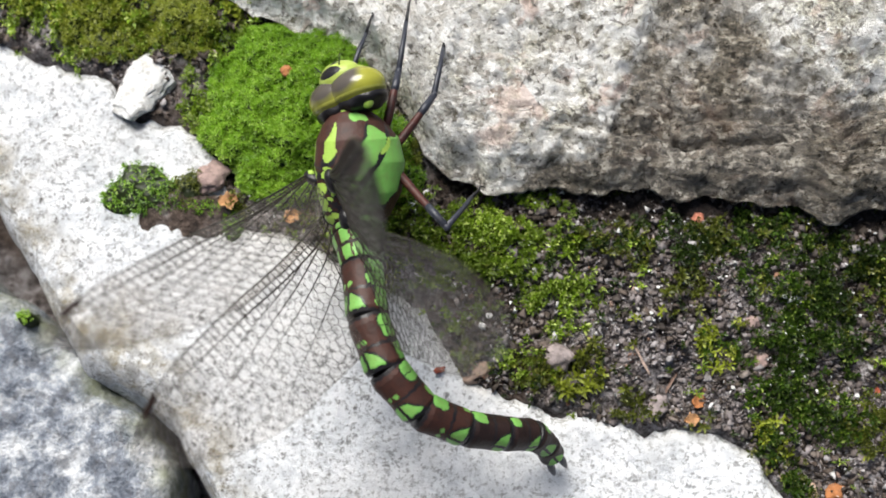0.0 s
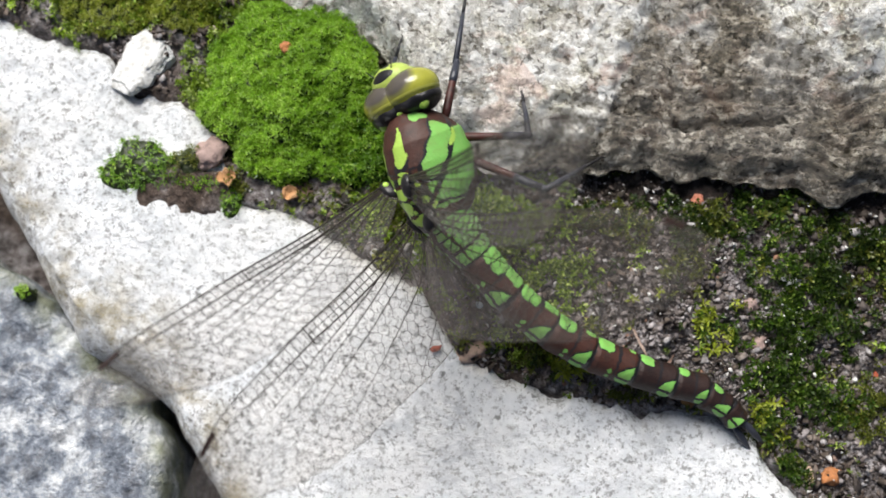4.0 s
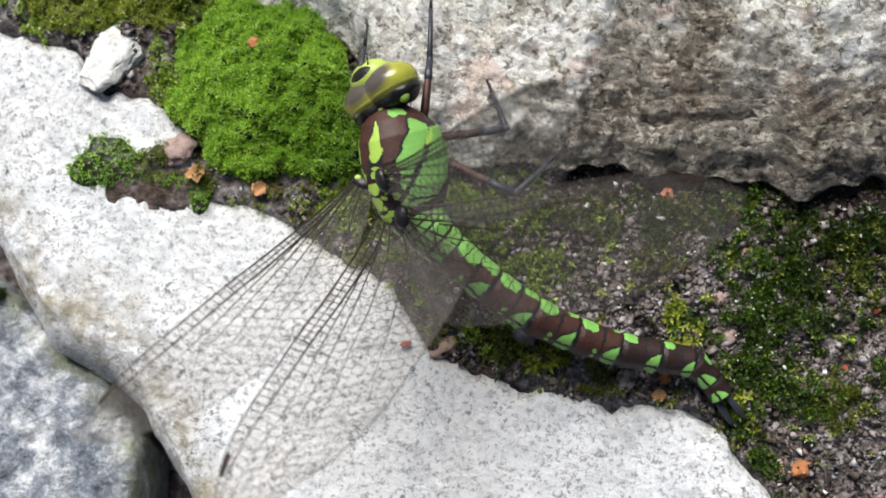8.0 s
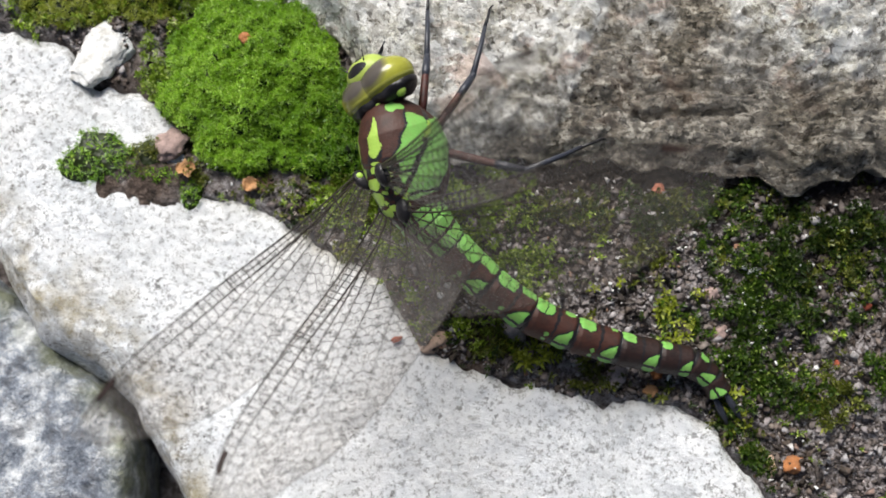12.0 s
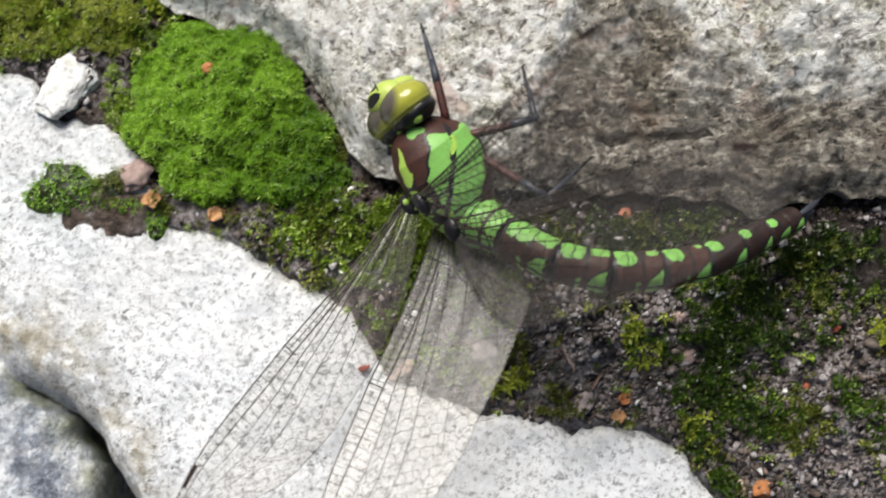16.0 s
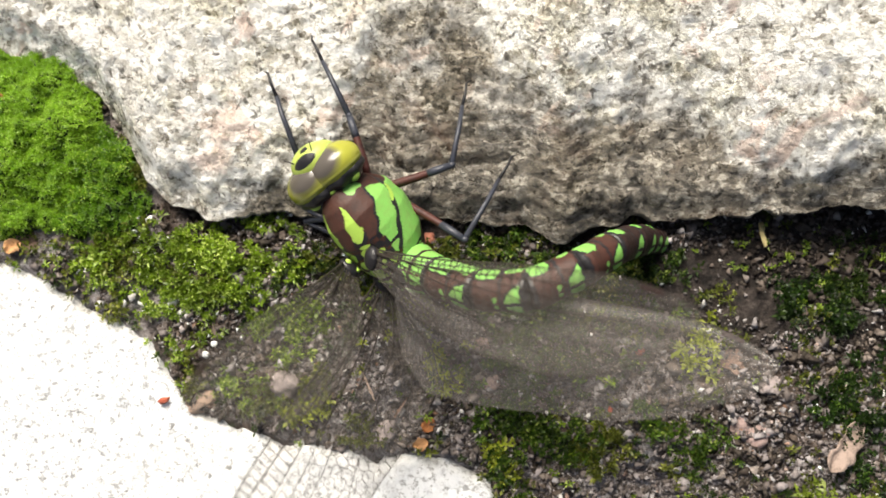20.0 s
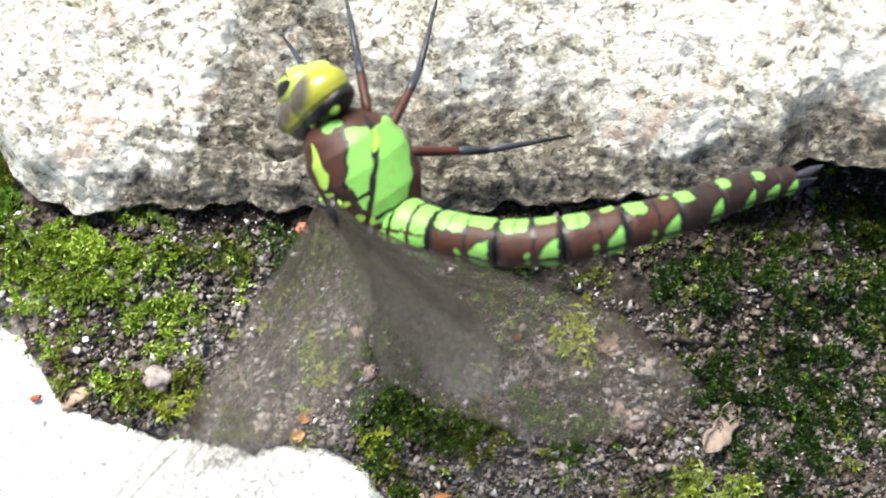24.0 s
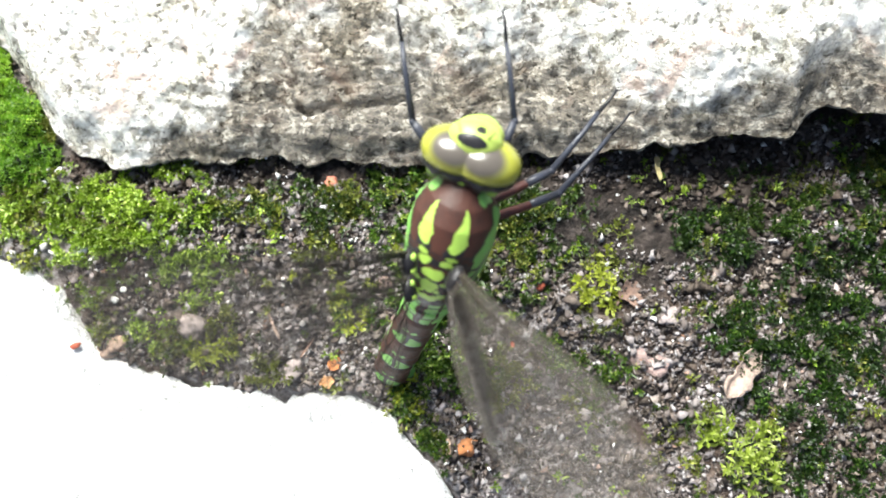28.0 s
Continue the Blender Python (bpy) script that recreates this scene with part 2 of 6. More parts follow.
def moss_material(name, low, high, tip):
    n = Nodes(name)
    c = n.ramp(n.island(), (0.0, low), (0.75, high), (1.0, tip))
    c = n.mix(n.ramp(n.noise(0.004, 4, 0.65), (0.38, 0.0), (0.62, 0.75)), c, low)
    m = n.done(c, 0.42, None, 0.4)
    glow = n.add("ShaderNodeBsdfTranslucent", Color=n.mix(0.5, c, high))
    blend = n.t.nodes.new("ShaderNodeMixShader")
    blend.inputs[0].default_value = 0.38
    n.t.links.new(n.bsdf.outputs[0], blend.inputs[1])
    n.t.links.new(glow.outputs[0], blend.inputs[2])
    n.t.links.new(blend.outputs[0], n.t.nodes["Material Output"].inputs["Surface"])
    return m


def grain_material(name, *stops):
    n = Nodes(name)
    c = n.ramp(n.island(), *stops)
    c = n.mix(n.ramp(n.noise(0.0006, 4, 0.7), (0.4, 0.0), (0.65, 0.55)), c, (0.10, 0.085, 0.07))
    return n.done(c, n.ramp(n.island(), (0.0, 0.6), (1.0, 0.9)), n.bump(n.noise(0.0003, 4, 0.7), 0.0003), 0.2)


KERB, GREY, ROCK, SOIL = kerb_material(), grey_stone_material(), rock_material(), soil_material()
# dark green moss; along the lip its colour also paints the rock's shade
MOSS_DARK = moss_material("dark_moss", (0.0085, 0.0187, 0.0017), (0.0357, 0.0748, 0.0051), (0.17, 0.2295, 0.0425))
MOSS_BRIGHT = moss_material("bright_moss", (0.13, 0.27, 0.010), (0.36, 0.60, 0.035), (0.60, 0.76, 0.18))
MOSS_MID = moss_material("green_moss", (0.0562, 0.138, 0.005), (0.213, 0.413, 0.015), (0.525, 0.688, 0.1))
MOSS_YELLOW = moss_material("yellow_moss", (0.15, 0.18, 0.014), (0.36, 0.42, 0.035), (0.60, 0.64, 0.16))
MOSS_OLIVE = moss_material("olive_moss", (0.0414, 0.0517, 0.00621), (0.145, 0.174, 0.0155), (0.435, 0.455, 0.103))
# near-white colour that paints sparkles among the moss
SPARKS = grain_material("glint_grains", (0.0, (0.45, 0.43, 0.42)), (0.6, (0.72, 0.71, 0.7)), (1.0, (0.9, 0.9, 0.9)))
CRUMBS = grain_material("humus_crumbs", (0.0, (0.0128, 0.0096, 0.0072)), (0.5, (0.06, 0.0432, 0.0344)), (0.85, (0.152, 0.12, 0.104)), (1.0, (0.288, 0.248, 0.224)))
GRAINS = grain_material("sand_grains", (0.0, (0.032, 0.0264, 0.0248)), (0.4, (0.128, 0.1072, 0.1024)), (0.8, (0.272, 0.244, 0.248)), (0.97, (0.416, 0.4, 0.408)), (1.0, (0.288, 0.152, 0.096)))


# ---- the plan, in millimetres ----
def line(*points):
    xs, ys = zip(*points)
    return lambda x: np.interp(x, xs, ys)


def base(x, y):
    """The gentle rise of the ground towards the rock."""
    return 0.19 * np.clip(y, -70, 60)


kerb_back = line((-120, 52), (-75, 43.5), (-63, 40), (-56, 39), (-53, 34), (-43, 31.5), (-38.5, 27), (-36, 18.5), (-26, 17), (-21, 14.6), (-13, 10.3), (-8, 7.5),
                 (-5, 3), (-2.0, -1.2), (2.5, -2.9), (11, -5.0), (19, -6.7), (28, -6.5), (34, -6.5), (38.5, -9.2), (43, -13.4), (46, -17), (50, -22.5), (53, -30), (58, -48))
kerb_front = line((-120, 75), (-90, 46), (-70, 21), (-58, 4.2), (-43, -6), (-34, -19.4), (-28, -31), (-22, -48), (60, -110))
lip_y = line((-140, 78), (-75, 66), (-52, 62), (-44, 56), (-41, 51), (-35, 48), (-29, 45.6), (-22.5, 43.3), (-17, 40.8), (-12, 34.6), (-9.3, 28.3), (-5.5, 25.4),
             (0, 24.2), (5, 24.6), (13, 25.6), (19, 25.2), (26, 24.3), (31, 24.3), (36, 24), (42, 24.6), (48, 22), (52.5, 23.6), (58, 25.2), (66, 25.8), (77.6, 25.8), (87, 25.8),
             (92.5, 26.2), (97.5, 28.8), (102, 28.2), (109.5, 27.2), (122, 26.8), (170, 31))
lip_z = line((-140, 13), (-45, 12), (-20, 10.5), (-9, 7.6), (5, 7.1), (45, 7.5), (66, 8.7), (80, 12.5), (100, 18), (120, 18), (170, 18))
ridge_y = line((-140, 78), (-20, 42), (-8, 27), (3, 27.5), (10, 28.5), (16, 31.5), (20, 43), (24, 52), (29, 54), (34, 53), (39, 47), (46, 39), (52, 38), (58, 40), (62, 41), (68, 35), (73, 31), (80, 28.5), (92, 29.5), (100, 36), (106, 33), (120, 32), (170, 37))


def graded(lo, hi, step, far=40000.0):
    mid = np.arange(lo, hi + step / 2, step)
    out, d, v = [], step, 0.0
    while v < far:
        d *= 1.32
        v += d
        out.append(v)
    out = np.array(out)
    return np.concatenate([lo - out[::-1], mid, hi + out])


def crumbs(x, y):
    """Lumps a millimetre or two across."""
    return 0.75 * fbm(x / 2.6, y / 2.6, None, 4, 9, 0.66) + 0.5 * np.abs(fbm(x / 1.3, y / 1.3, None, 2, 19, 0.6))


def hollow(x, y):
    """The soil sinks a little under the overhanging rock."""
    return -smooth(-9, 0, y - lip_y(x)) * (0.35 + 0.5 * smooth(80, 95, x)) * smooth(-12, 0, x)


def build_ground():
    xs, ys = graded(-80, 126, 0.46), graded(-30, 66, 0.46)
    x, y = np.meshgrid(xs, ys, indexing="ij")
    near = smooth(400, 60, np.hypot(np.maximum(np.abs(x - 20) - 112, 0), np.maximum(np.abs(y - 13) - 60, 0)))
    z = base(x, y) + near * (hollow(x, y) + 0.9 * fbm(x / 9, y / 9, None, 3, 5) + crumbs(x, y) - 0.4)
    under = smooth(0.5, -2.5, y - kerb_back(x)) * near
    z = z - 7.5 * under
    gap = smooth(1.0, -3.0, y - kerb_front(x)) * near
    z = z - 18 * gap
    # tone also drops below the lip and rightwards, painting the rock's shade
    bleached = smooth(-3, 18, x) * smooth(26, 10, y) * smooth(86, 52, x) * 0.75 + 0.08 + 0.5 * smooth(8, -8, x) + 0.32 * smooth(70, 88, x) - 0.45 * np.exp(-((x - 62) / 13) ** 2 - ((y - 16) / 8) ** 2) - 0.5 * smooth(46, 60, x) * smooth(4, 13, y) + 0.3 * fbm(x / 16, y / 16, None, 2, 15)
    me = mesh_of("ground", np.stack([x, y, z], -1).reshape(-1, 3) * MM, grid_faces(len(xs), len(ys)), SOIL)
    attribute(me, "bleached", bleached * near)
    tagged(new("ground", me), "dark crumbly soil mixed with pale grit between stones", "soil", kind="structure")


def ground_z(x, y):
    return base(x, y) + hollow(x, y) + 0.9 * fbm(x / 9, y / 9, None, 3, 5) + crumbs(x, y) - 0.4


def kerb_z(x, y):
    rough = 0.5 * fbm(x / 14, y / 14, None, 3, 21) + 0.22 * fbm(x / 2.2, y / 2.2, None, 4, 27, 0.6)
    return base(x, y) + 0.2 + rough


def build_kerb():
    """Slab between its worn front edge and the soil; v runs from under the front edge over the top to the back."""
    us = np.arange(-105, 56, 0.6)
    rows = []
    front, back = kerb_front(us), kerb_back(us)
    front = front + 1.2 * fbm(us / 6, us * 0, None, 3, 41)
    back = back + 1.1 * fbm(us / 4, us * 0 + 3, None, 3, 43) + 0.5 * fbm(us / 1.2, us * 0 + 5, None, 2, 44)
    worn = []
    for out, drop in ((-2.0, 30), (-4.2, 22), (-5.2, 14), (-5.0, 9.5), (-4.2, 6), (-3.2, 3.6), (-2.0, 1.9), (-1.0, 0.8)):
        yy = front + out + 0.7 * fbm(us / 5, us * 0 + drop / 6, None, 3, 45)
        rows.append((us, yy, kerb_z(us, front) - drop + 0.5 * fbm(us / 2, us * 0 + drop / 2, None, 3, 46)))
        worn.append(np.full_like(us, 0.55 + 0.4 * smooth(9, 1, drop)))
    for f in np.linspace(0, 1, 120):
        yy = front * (1 - f) + back * f
        edge = back - yy
        z = kerb_z(us, yy) - 1.1 * smooth(2.5, 0, edge) ** 2
        rows.append((us, yy, z))
        worn.append(smooth(13, 0, yy - front) + 0.35 * smooth(3, 0, edge))
    for out, drop in ((0.3, 2.5), (0.4, 5), (0.2, 12), (0, 30)):
        rows.append((us, back + out, kerb_z(us, back) - 1 - drop))
        worn.append(us * 0)
    v = np.array([np.stack(r, -1) for r in rows])
    me = mesh_of("kerb_stone", v.reshape(-1, 3) * MM, grid_faces(len(rows), len(us))[:, ::-1], KERB)
    attribute(me, "worn", np.array(worn))
    tagged(new("kerb_stone", me), "bleached pale granite slab with speckled lichen and a worn yellowed edge", "stone slab")


def build_grey_stone():
    """Blue-grey block beyond the gap, laid out along the gap: p runs along it, q across it towards the slab."""
    c, d = 0.72, 0.694
    outline = ((-130, 72), (-100, 42), (-84, 20), (-73, 9.5), (-63, 6.0), (-58.5, -0.5), (-51.2, -4.8), (-45.0, -12.0), (-43.2, -19.5), (-41, -32), (-38, -50), (-36, -80))
    edge = line(*((x * c - y * d, x * d + y * c) for x, y in outline))
    us = np.arange(-100, 30, 0.55)
    rows, worn = [], []
    top = edge(us) - 1.0 + 0.9 * fbm(us / 5, us * 0, None, 3, 61)

    def level(p, q):
        x, y = p * c + q * d, -p * d + q * c
        step = -2.2 * smooth(-6.2, -5.0, y + 0.25 * (x + 57) + 0.9 * fbm(x / 4, y / 4, None, 3, 66))
        return x, y, base(x, y) - 6.0 + step + 0.6 * np.abs(fbm(x / 5, y / 5, None, 3, 67)) + 1.6 * fbm(x / 13, y / 13, None, 3, 63) + 0.5 * fbm(x / 2.5, y / 2.5, None, 4, 65, 0.6)

    for out, drop in ((-0.8, 28), (0.6, 16), (1.0, 9), (0.9, 5), (0.6, 2.6), (0.1, 1.2), (-0.6, 0.4)):
        x, y, z = level(us, top + out + 0.3 * fbm(us / 2, us * 0 + drop / 3, None, 3, 62))
        rows.append((x, y, z - drop))
        worn.append(np.full_like(us, 1.0))
    for f in np.linspace(0, 1, 80):
        q = (top - 1.4) * (1 - f) + (top - 62) * f
        rows.append(level(us, q))
        worn.append(smooth(5, 0, top - q))
    v = np.array([np.stack(r, -1) for r in rows])
    me = mesh_of("grey_stone", v.reshape(-1, 3) * MM, grid_faces(len(rows), len(us)), GREY)
    attribute(me, "worn", np.array(worn))
    tagged(new("grey_stone", me), "mottled blue-grey granite block with a greenish edge", "stone")


def rock_face(x, y):
    """Height of the upper side of the big rock."""
    d = y - lip_y(x)
    r = np.maximum(ridge_y(x) - lip_y(x), 0.5)
    face = lip_z(x) + 3.4 * smooth(0, 4.5, d) + 0.17 * np.maximum(d, 0)
    above = np.maximum(d - r, 0)
    bulge = smooth(38, 54, x) * (3.4 * smooth(-3.5, 7.5, d - r) + 0.16 * above) + smooth(30, 5, x) * 1.3 * smooth(0, 5, above)
    facet = -1.0 * smooth(0.8, 5, d) * smooth(3.5, -3.5, d - r) * smooth(4, 12, x)
    crack = -1.3 * np.exp(-((d - 6.5 - 1.5 * np.sin(x / 7) - 0.12 * (x - 15)) / 0.55) ** 2) * smooth(6, 12, x) * smooth(46, 36, x)
    notch = -2.0 * np.exp(-(((x - 45.5) / 0.9) ** 2 + ((y - 33.6) / 1.3) ** 2))
    face = face + crack + notch
    return face + bulge + facet


def build_rock():
    us = np.arange(-110, 150, 0.48)
    lip = lip_y(us) + 0.7 * fbm(us / 4, us * 0, None, 4, 81) + 0.25 * fbm(us / 1.1, us * 0, None, 2, 82)
    rows, stain = [], []
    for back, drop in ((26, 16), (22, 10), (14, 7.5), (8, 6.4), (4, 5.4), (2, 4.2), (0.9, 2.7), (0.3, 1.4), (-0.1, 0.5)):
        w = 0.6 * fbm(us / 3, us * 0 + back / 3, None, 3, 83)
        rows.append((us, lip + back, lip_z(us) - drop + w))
        # the underside takes the brown tone at one fixed strength
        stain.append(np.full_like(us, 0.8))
    for f in np.linspace(0, 1, 150) ** 1.25:
        d = f * 62
        yy = lip + d
        ragged = 0.9 * fbm(us / 7, yy / 7, None, 4, 85, 0.55) + 0.5 * np.abs(fbm(us / 2.4, yy / 2.2, None, 4, 87, 0.6)) + 0.42 * fbm(us / 1.2, yy / 1.0, None, 3, 88, 0.6)
        q = d / 3.6 + 0.8 * fbm(us / 16, yy / 10, None, 3, 97) + 0.03 * us
        split = np.exp(-(((q % 1.0) - 0.5) / 0.15) ** 2) * smooth(-0.25, 0.35, fbm(us / 8, yy / 5, None, 3, 98)) + 0.45 * (q % 1.0)
        broken = smooth(3.0, -2.0, d - (ridge_y(us) - lip_y(us))) * smooth(3, 12, us)
        z = rock_face(us, lip_y(us) + d) + ragged * smooth(-0.5, 2.5, d) - 1.1 * split * broken
        rows.append((us, yy, z))
        r = ridge_y(us) - lip_y(us)
        # the last term makes a narrow strip along the lip browner
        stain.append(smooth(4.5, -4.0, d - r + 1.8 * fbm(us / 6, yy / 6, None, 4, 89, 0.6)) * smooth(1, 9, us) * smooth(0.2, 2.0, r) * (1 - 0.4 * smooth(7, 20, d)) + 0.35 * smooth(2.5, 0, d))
    for back, drop in ((64, 4), (66, 14), (66, 40)):
        rows.append((us, lip + back, rows[9 + 149][2] - drop))
        stain.append(us * 0)
    v = np.array([np.stack(r, -1) for r in rows])
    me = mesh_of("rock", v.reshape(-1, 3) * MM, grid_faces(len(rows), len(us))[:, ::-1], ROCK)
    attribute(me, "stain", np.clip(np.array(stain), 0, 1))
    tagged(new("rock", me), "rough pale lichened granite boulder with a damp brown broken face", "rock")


build_ground()
build_kerb()
build_grey_stone()
build_rock()

# ---- moss, grit and litter ----
def fast_mesh(name, co, faces, material, smooth_shade=False):
    """A mesh from arrays: co (n, 3) and faces (m, k), all of one size."""
    me = bpy.data.meshes.new(name)
    m, k = faces.shape
    me.vertices.add(len(co))
    me.vertices.foreach_set("co", np.ascontiguousarray(co, np.float32).ravel())
    me.loops.add(m * k)
    me.loops.foreach_set("vertex_index", np.ascontiguousarray(faces, np.int32).ravel())
    me.polygons.add(m)
    me.polygons.foreach_set("loop_start", np.arange(0, m * k, k, dtype=np.int32))
    me.materials.append(material)
    me.update(calc_edges=True)
    me.validate()
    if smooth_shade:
        me.polygons.foreach_set("use_smooth", [True] * m)
    return me


rng = np.random.default_rng(7)


def shoots(x, y, z, size, leaves=15, spread=0.8, lean=0.35):
    """Leafy moss shoots standing at x, y, z (mm): every leaf a small folded blade of its own."""
    n = len(x)
    k = np.arange(leaves)
    turn = rng.uniform(0, 6.28, (n, 1)) + k * 2.4 + rng.normal(0, 0.3, (n, leaves))
    level = (k / leaves) ** 0.8
    up = np.radians(14 + 64 * level) + rng.normal(0, 0.25, (n, leaves))
    length = size[:, None] * (0.7 + 0.4 * rng.random((n, leaves))) * (1.0 - 0.35 * level)
    tilt = rng.normal(0, lean, (n, 2))
    foot = np.stack([x[:, None] + tilt[:, :1] * size[:, None] * level, y[:, None] + tilt[:, 1:] * size[:, None] * level, z[:, None] + size[:, None] * level * 1.1], -1)
    out = np.stack([np.cos(turn) * np.cos(up), np.sin(turn) * np.cos(up), np.sin(up)], -1) * length[..., None]
    side = np.stack([-np.sin(turn), np.cos(turn), 0 * turn], -1) * (length * 0.115)[..., None]
    droop = np.zeros_like(out)
    droop[..., 2] = -0.12 * length
    a, b = foot + out * 0.45 + side - droop, foot + out * 0.45 - side - droop
    tip = foot + out * spread + droop * 1.5
    v = np.stack([foot, a, tip, b], 2).reshape(-1, 3)
    f = np.arange(len(v)).reshape(-1, 4)
    return v, f


def ellipse_points(x, y, rx, ry, per):
    n = int(rx * ry * 3.14 * per * 1.9)
    px, py = rng.uniform(-1.5, 1.5, n) * rx, rng.uniform(-1.5, 1.5, n) * ry
    ragged = 1 + 0.45 * fbm((px + x) / 3.1, (py + y) / 3.1, None, 4, 31, 0.65) + rng.normal(0, 0.16, n)
    keep = np.hypot(px / rx, py / ry) < ragged
    thin = fbm((px + x) / 2.0, (py + y) / 2.0, None, 3, 33, 0.6) + rng.normal(0, 0.2, n) > -0.08
    keep &= thin
    return px[keep] + x, py[keep] + y


beds = {"fresh": [], "green": [], "shaded": [], "dark": [], "olive": [], "yellow": []}


def moss(x, y, rx, ry, tone):
    beds[tone].append(ellipse_points(x, y, rx, ry, {"yellow": 2.6, "shaded": 7.5}.get(tone, 5.2)))


for spot in ((2, 21, 7.1, 6.0), (11, 11, 4.0, 3.4), (42, 18, 6.3, 7.0), (46, 7, 4.8, 5.2), (83, 15, 4.0, 4.3), (89, 14, 2.4, 2.6), (100, 8, 6.3, 7.8), (110, 12, 4.8, 5.2),
             (115, 5, 4.8, 6.9), (93, -4, 4.8, 5.2), (50, -2, 4.8, 4.3), (42, -2, 4.4, 4.0), (69, -4, 4.0, 3.4), (64, -1, 3.2, 2.6), (88, 3, 3.4, 3.0)):
    k = 1.0 if spot[0] < 95 else 1.12
    # moss is toned darker towards the right: shade put into the colour
    moss(spot[0], spot[1], spot[2] * k, spot[3] * k, "fresh" if spot[0] < 30 else "green" if spot[0] < 79 else "shaded")
for spot in ((113, -2, 4.8, 5.2), (118, 16, 4.8, 6.9), (102, 1, 6.0, 6.5), (99, -16, 6.3, 5.2), (45, -15, 2.0, 2.6), (109, 25, 4.8, 3.4), (36, 6, 4.0, 3.4), (42, -8, 1.8, 2.4),
             (45, -13, 1.6, 2.0), (-70, 48, 5.0, 3.6), (-46, 47.5, 6.0, 4.6), (-15, 19, 5.6, 4.3), (-3, 8, 3.6, 6.0), (-9, 21, 4.0, 4.2), (-3, 16, 4.4, 4.0), (-7, 12.5, 2.6, 2.4), (3, 11, 3.4, 3.0), (6, 17, 4.0, 3.6)):
    k = 1.0 if spot[0] < 95 else 1.12
    moss(spot[0], spot[1], spot[2] * k, spot[3] * k, "fresh" if spot[0] < 30 else "green" if spot[0] < 79 else "shaded")
# dark moss set under the lip doubles as painted shade
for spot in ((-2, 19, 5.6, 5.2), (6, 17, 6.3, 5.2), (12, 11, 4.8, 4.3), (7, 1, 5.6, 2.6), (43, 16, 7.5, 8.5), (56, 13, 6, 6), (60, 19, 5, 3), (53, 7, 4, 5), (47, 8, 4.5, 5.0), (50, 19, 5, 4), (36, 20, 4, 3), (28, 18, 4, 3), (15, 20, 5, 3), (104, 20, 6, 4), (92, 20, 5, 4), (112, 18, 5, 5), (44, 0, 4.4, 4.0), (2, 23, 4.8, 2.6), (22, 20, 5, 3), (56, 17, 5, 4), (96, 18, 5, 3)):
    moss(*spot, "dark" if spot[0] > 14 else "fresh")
for spot in ((57, 14, 3.2, 4), (108, 25, 3.2, 2.6), (55, -5, 3.2, 3.4), (19, 19, 4.8, 3.4), (29, 12, 3.2, 2.6), (8, -0.5, 4.0, 2.0), (23, -4, 3.2, 1.5), (32, 20, 3.2, 2.6), (14, 1, 4.0, 3.0),
             (-1, 4, 2.6, 4.0), (-12, 31, 2.4, 3.4), (-13, 22, 3.2, 5.2), (-57, 44, 7.1, 3.6), (-66, 46, 7, 4), (-50, 50, 8, 4), (-40, 47, 4, 5), (-43, 36, 2.5, 5), (-36, 19, 1.6, 2.6)):
    moss(*spot, "olive" if spot[0] > -39 else "fresh")
for spot in ((33, 6, 2.4, 3.4), (69, 8, 3.2, 3.4), (14, -1, 3.2, 3.0), (41, -7, 2.0, 3.0), (24, 9, 3, 2), (-66, 50, 8, 4), (-52, 54, 8, 5), (-60, 58, 9, 5), (-40, 52, 5, 5)):
    moss(*spot, "yellow")


def scattered(n, seed, low):
    """Single shoots strewn over the soil, thicker in some places."""
    x, y = rng.uniform(-34, 124, n), rng.uniform(-24, 40, n)
    keep = fbm(x / 5.5, y / 5.5, None, 4, seed, 0.65) + rng.normal(0, 0.3, n) > low
    return x[keep], y[keep]


beds["olive"].append(scattered(9000, 131, 0.75))
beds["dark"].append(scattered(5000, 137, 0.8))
beds["fresh"].append(scattered(3200, 139, 0.8))


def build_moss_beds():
    look_of = {"fresh": (MOSS_FRESH, 1.25, "fresh green leafy moss over the grit"), "green": (MOSS_GREEN, 1.3, "mid-green leafy moss over dark soil"), "shaded": (MOSS_SHADED, 1.3, "deep green leafy moss, shade put into its colour"), "dark": (MOSS_DARK, 1.2, "dark green moss with the rock's shade in its colour"),
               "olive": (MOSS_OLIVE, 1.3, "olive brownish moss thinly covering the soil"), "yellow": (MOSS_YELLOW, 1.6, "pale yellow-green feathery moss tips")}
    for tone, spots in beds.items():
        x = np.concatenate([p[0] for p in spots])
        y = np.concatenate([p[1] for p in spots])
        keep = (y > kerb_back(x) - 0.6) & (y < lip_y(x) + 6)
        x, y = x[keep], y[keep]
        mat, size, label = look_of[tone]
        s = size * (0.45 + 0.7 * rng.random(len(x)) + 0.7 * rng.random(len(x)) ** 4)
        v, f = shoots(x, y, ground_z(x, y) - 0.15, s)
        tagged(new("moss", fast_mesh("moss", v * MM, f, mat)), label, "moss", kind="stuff")


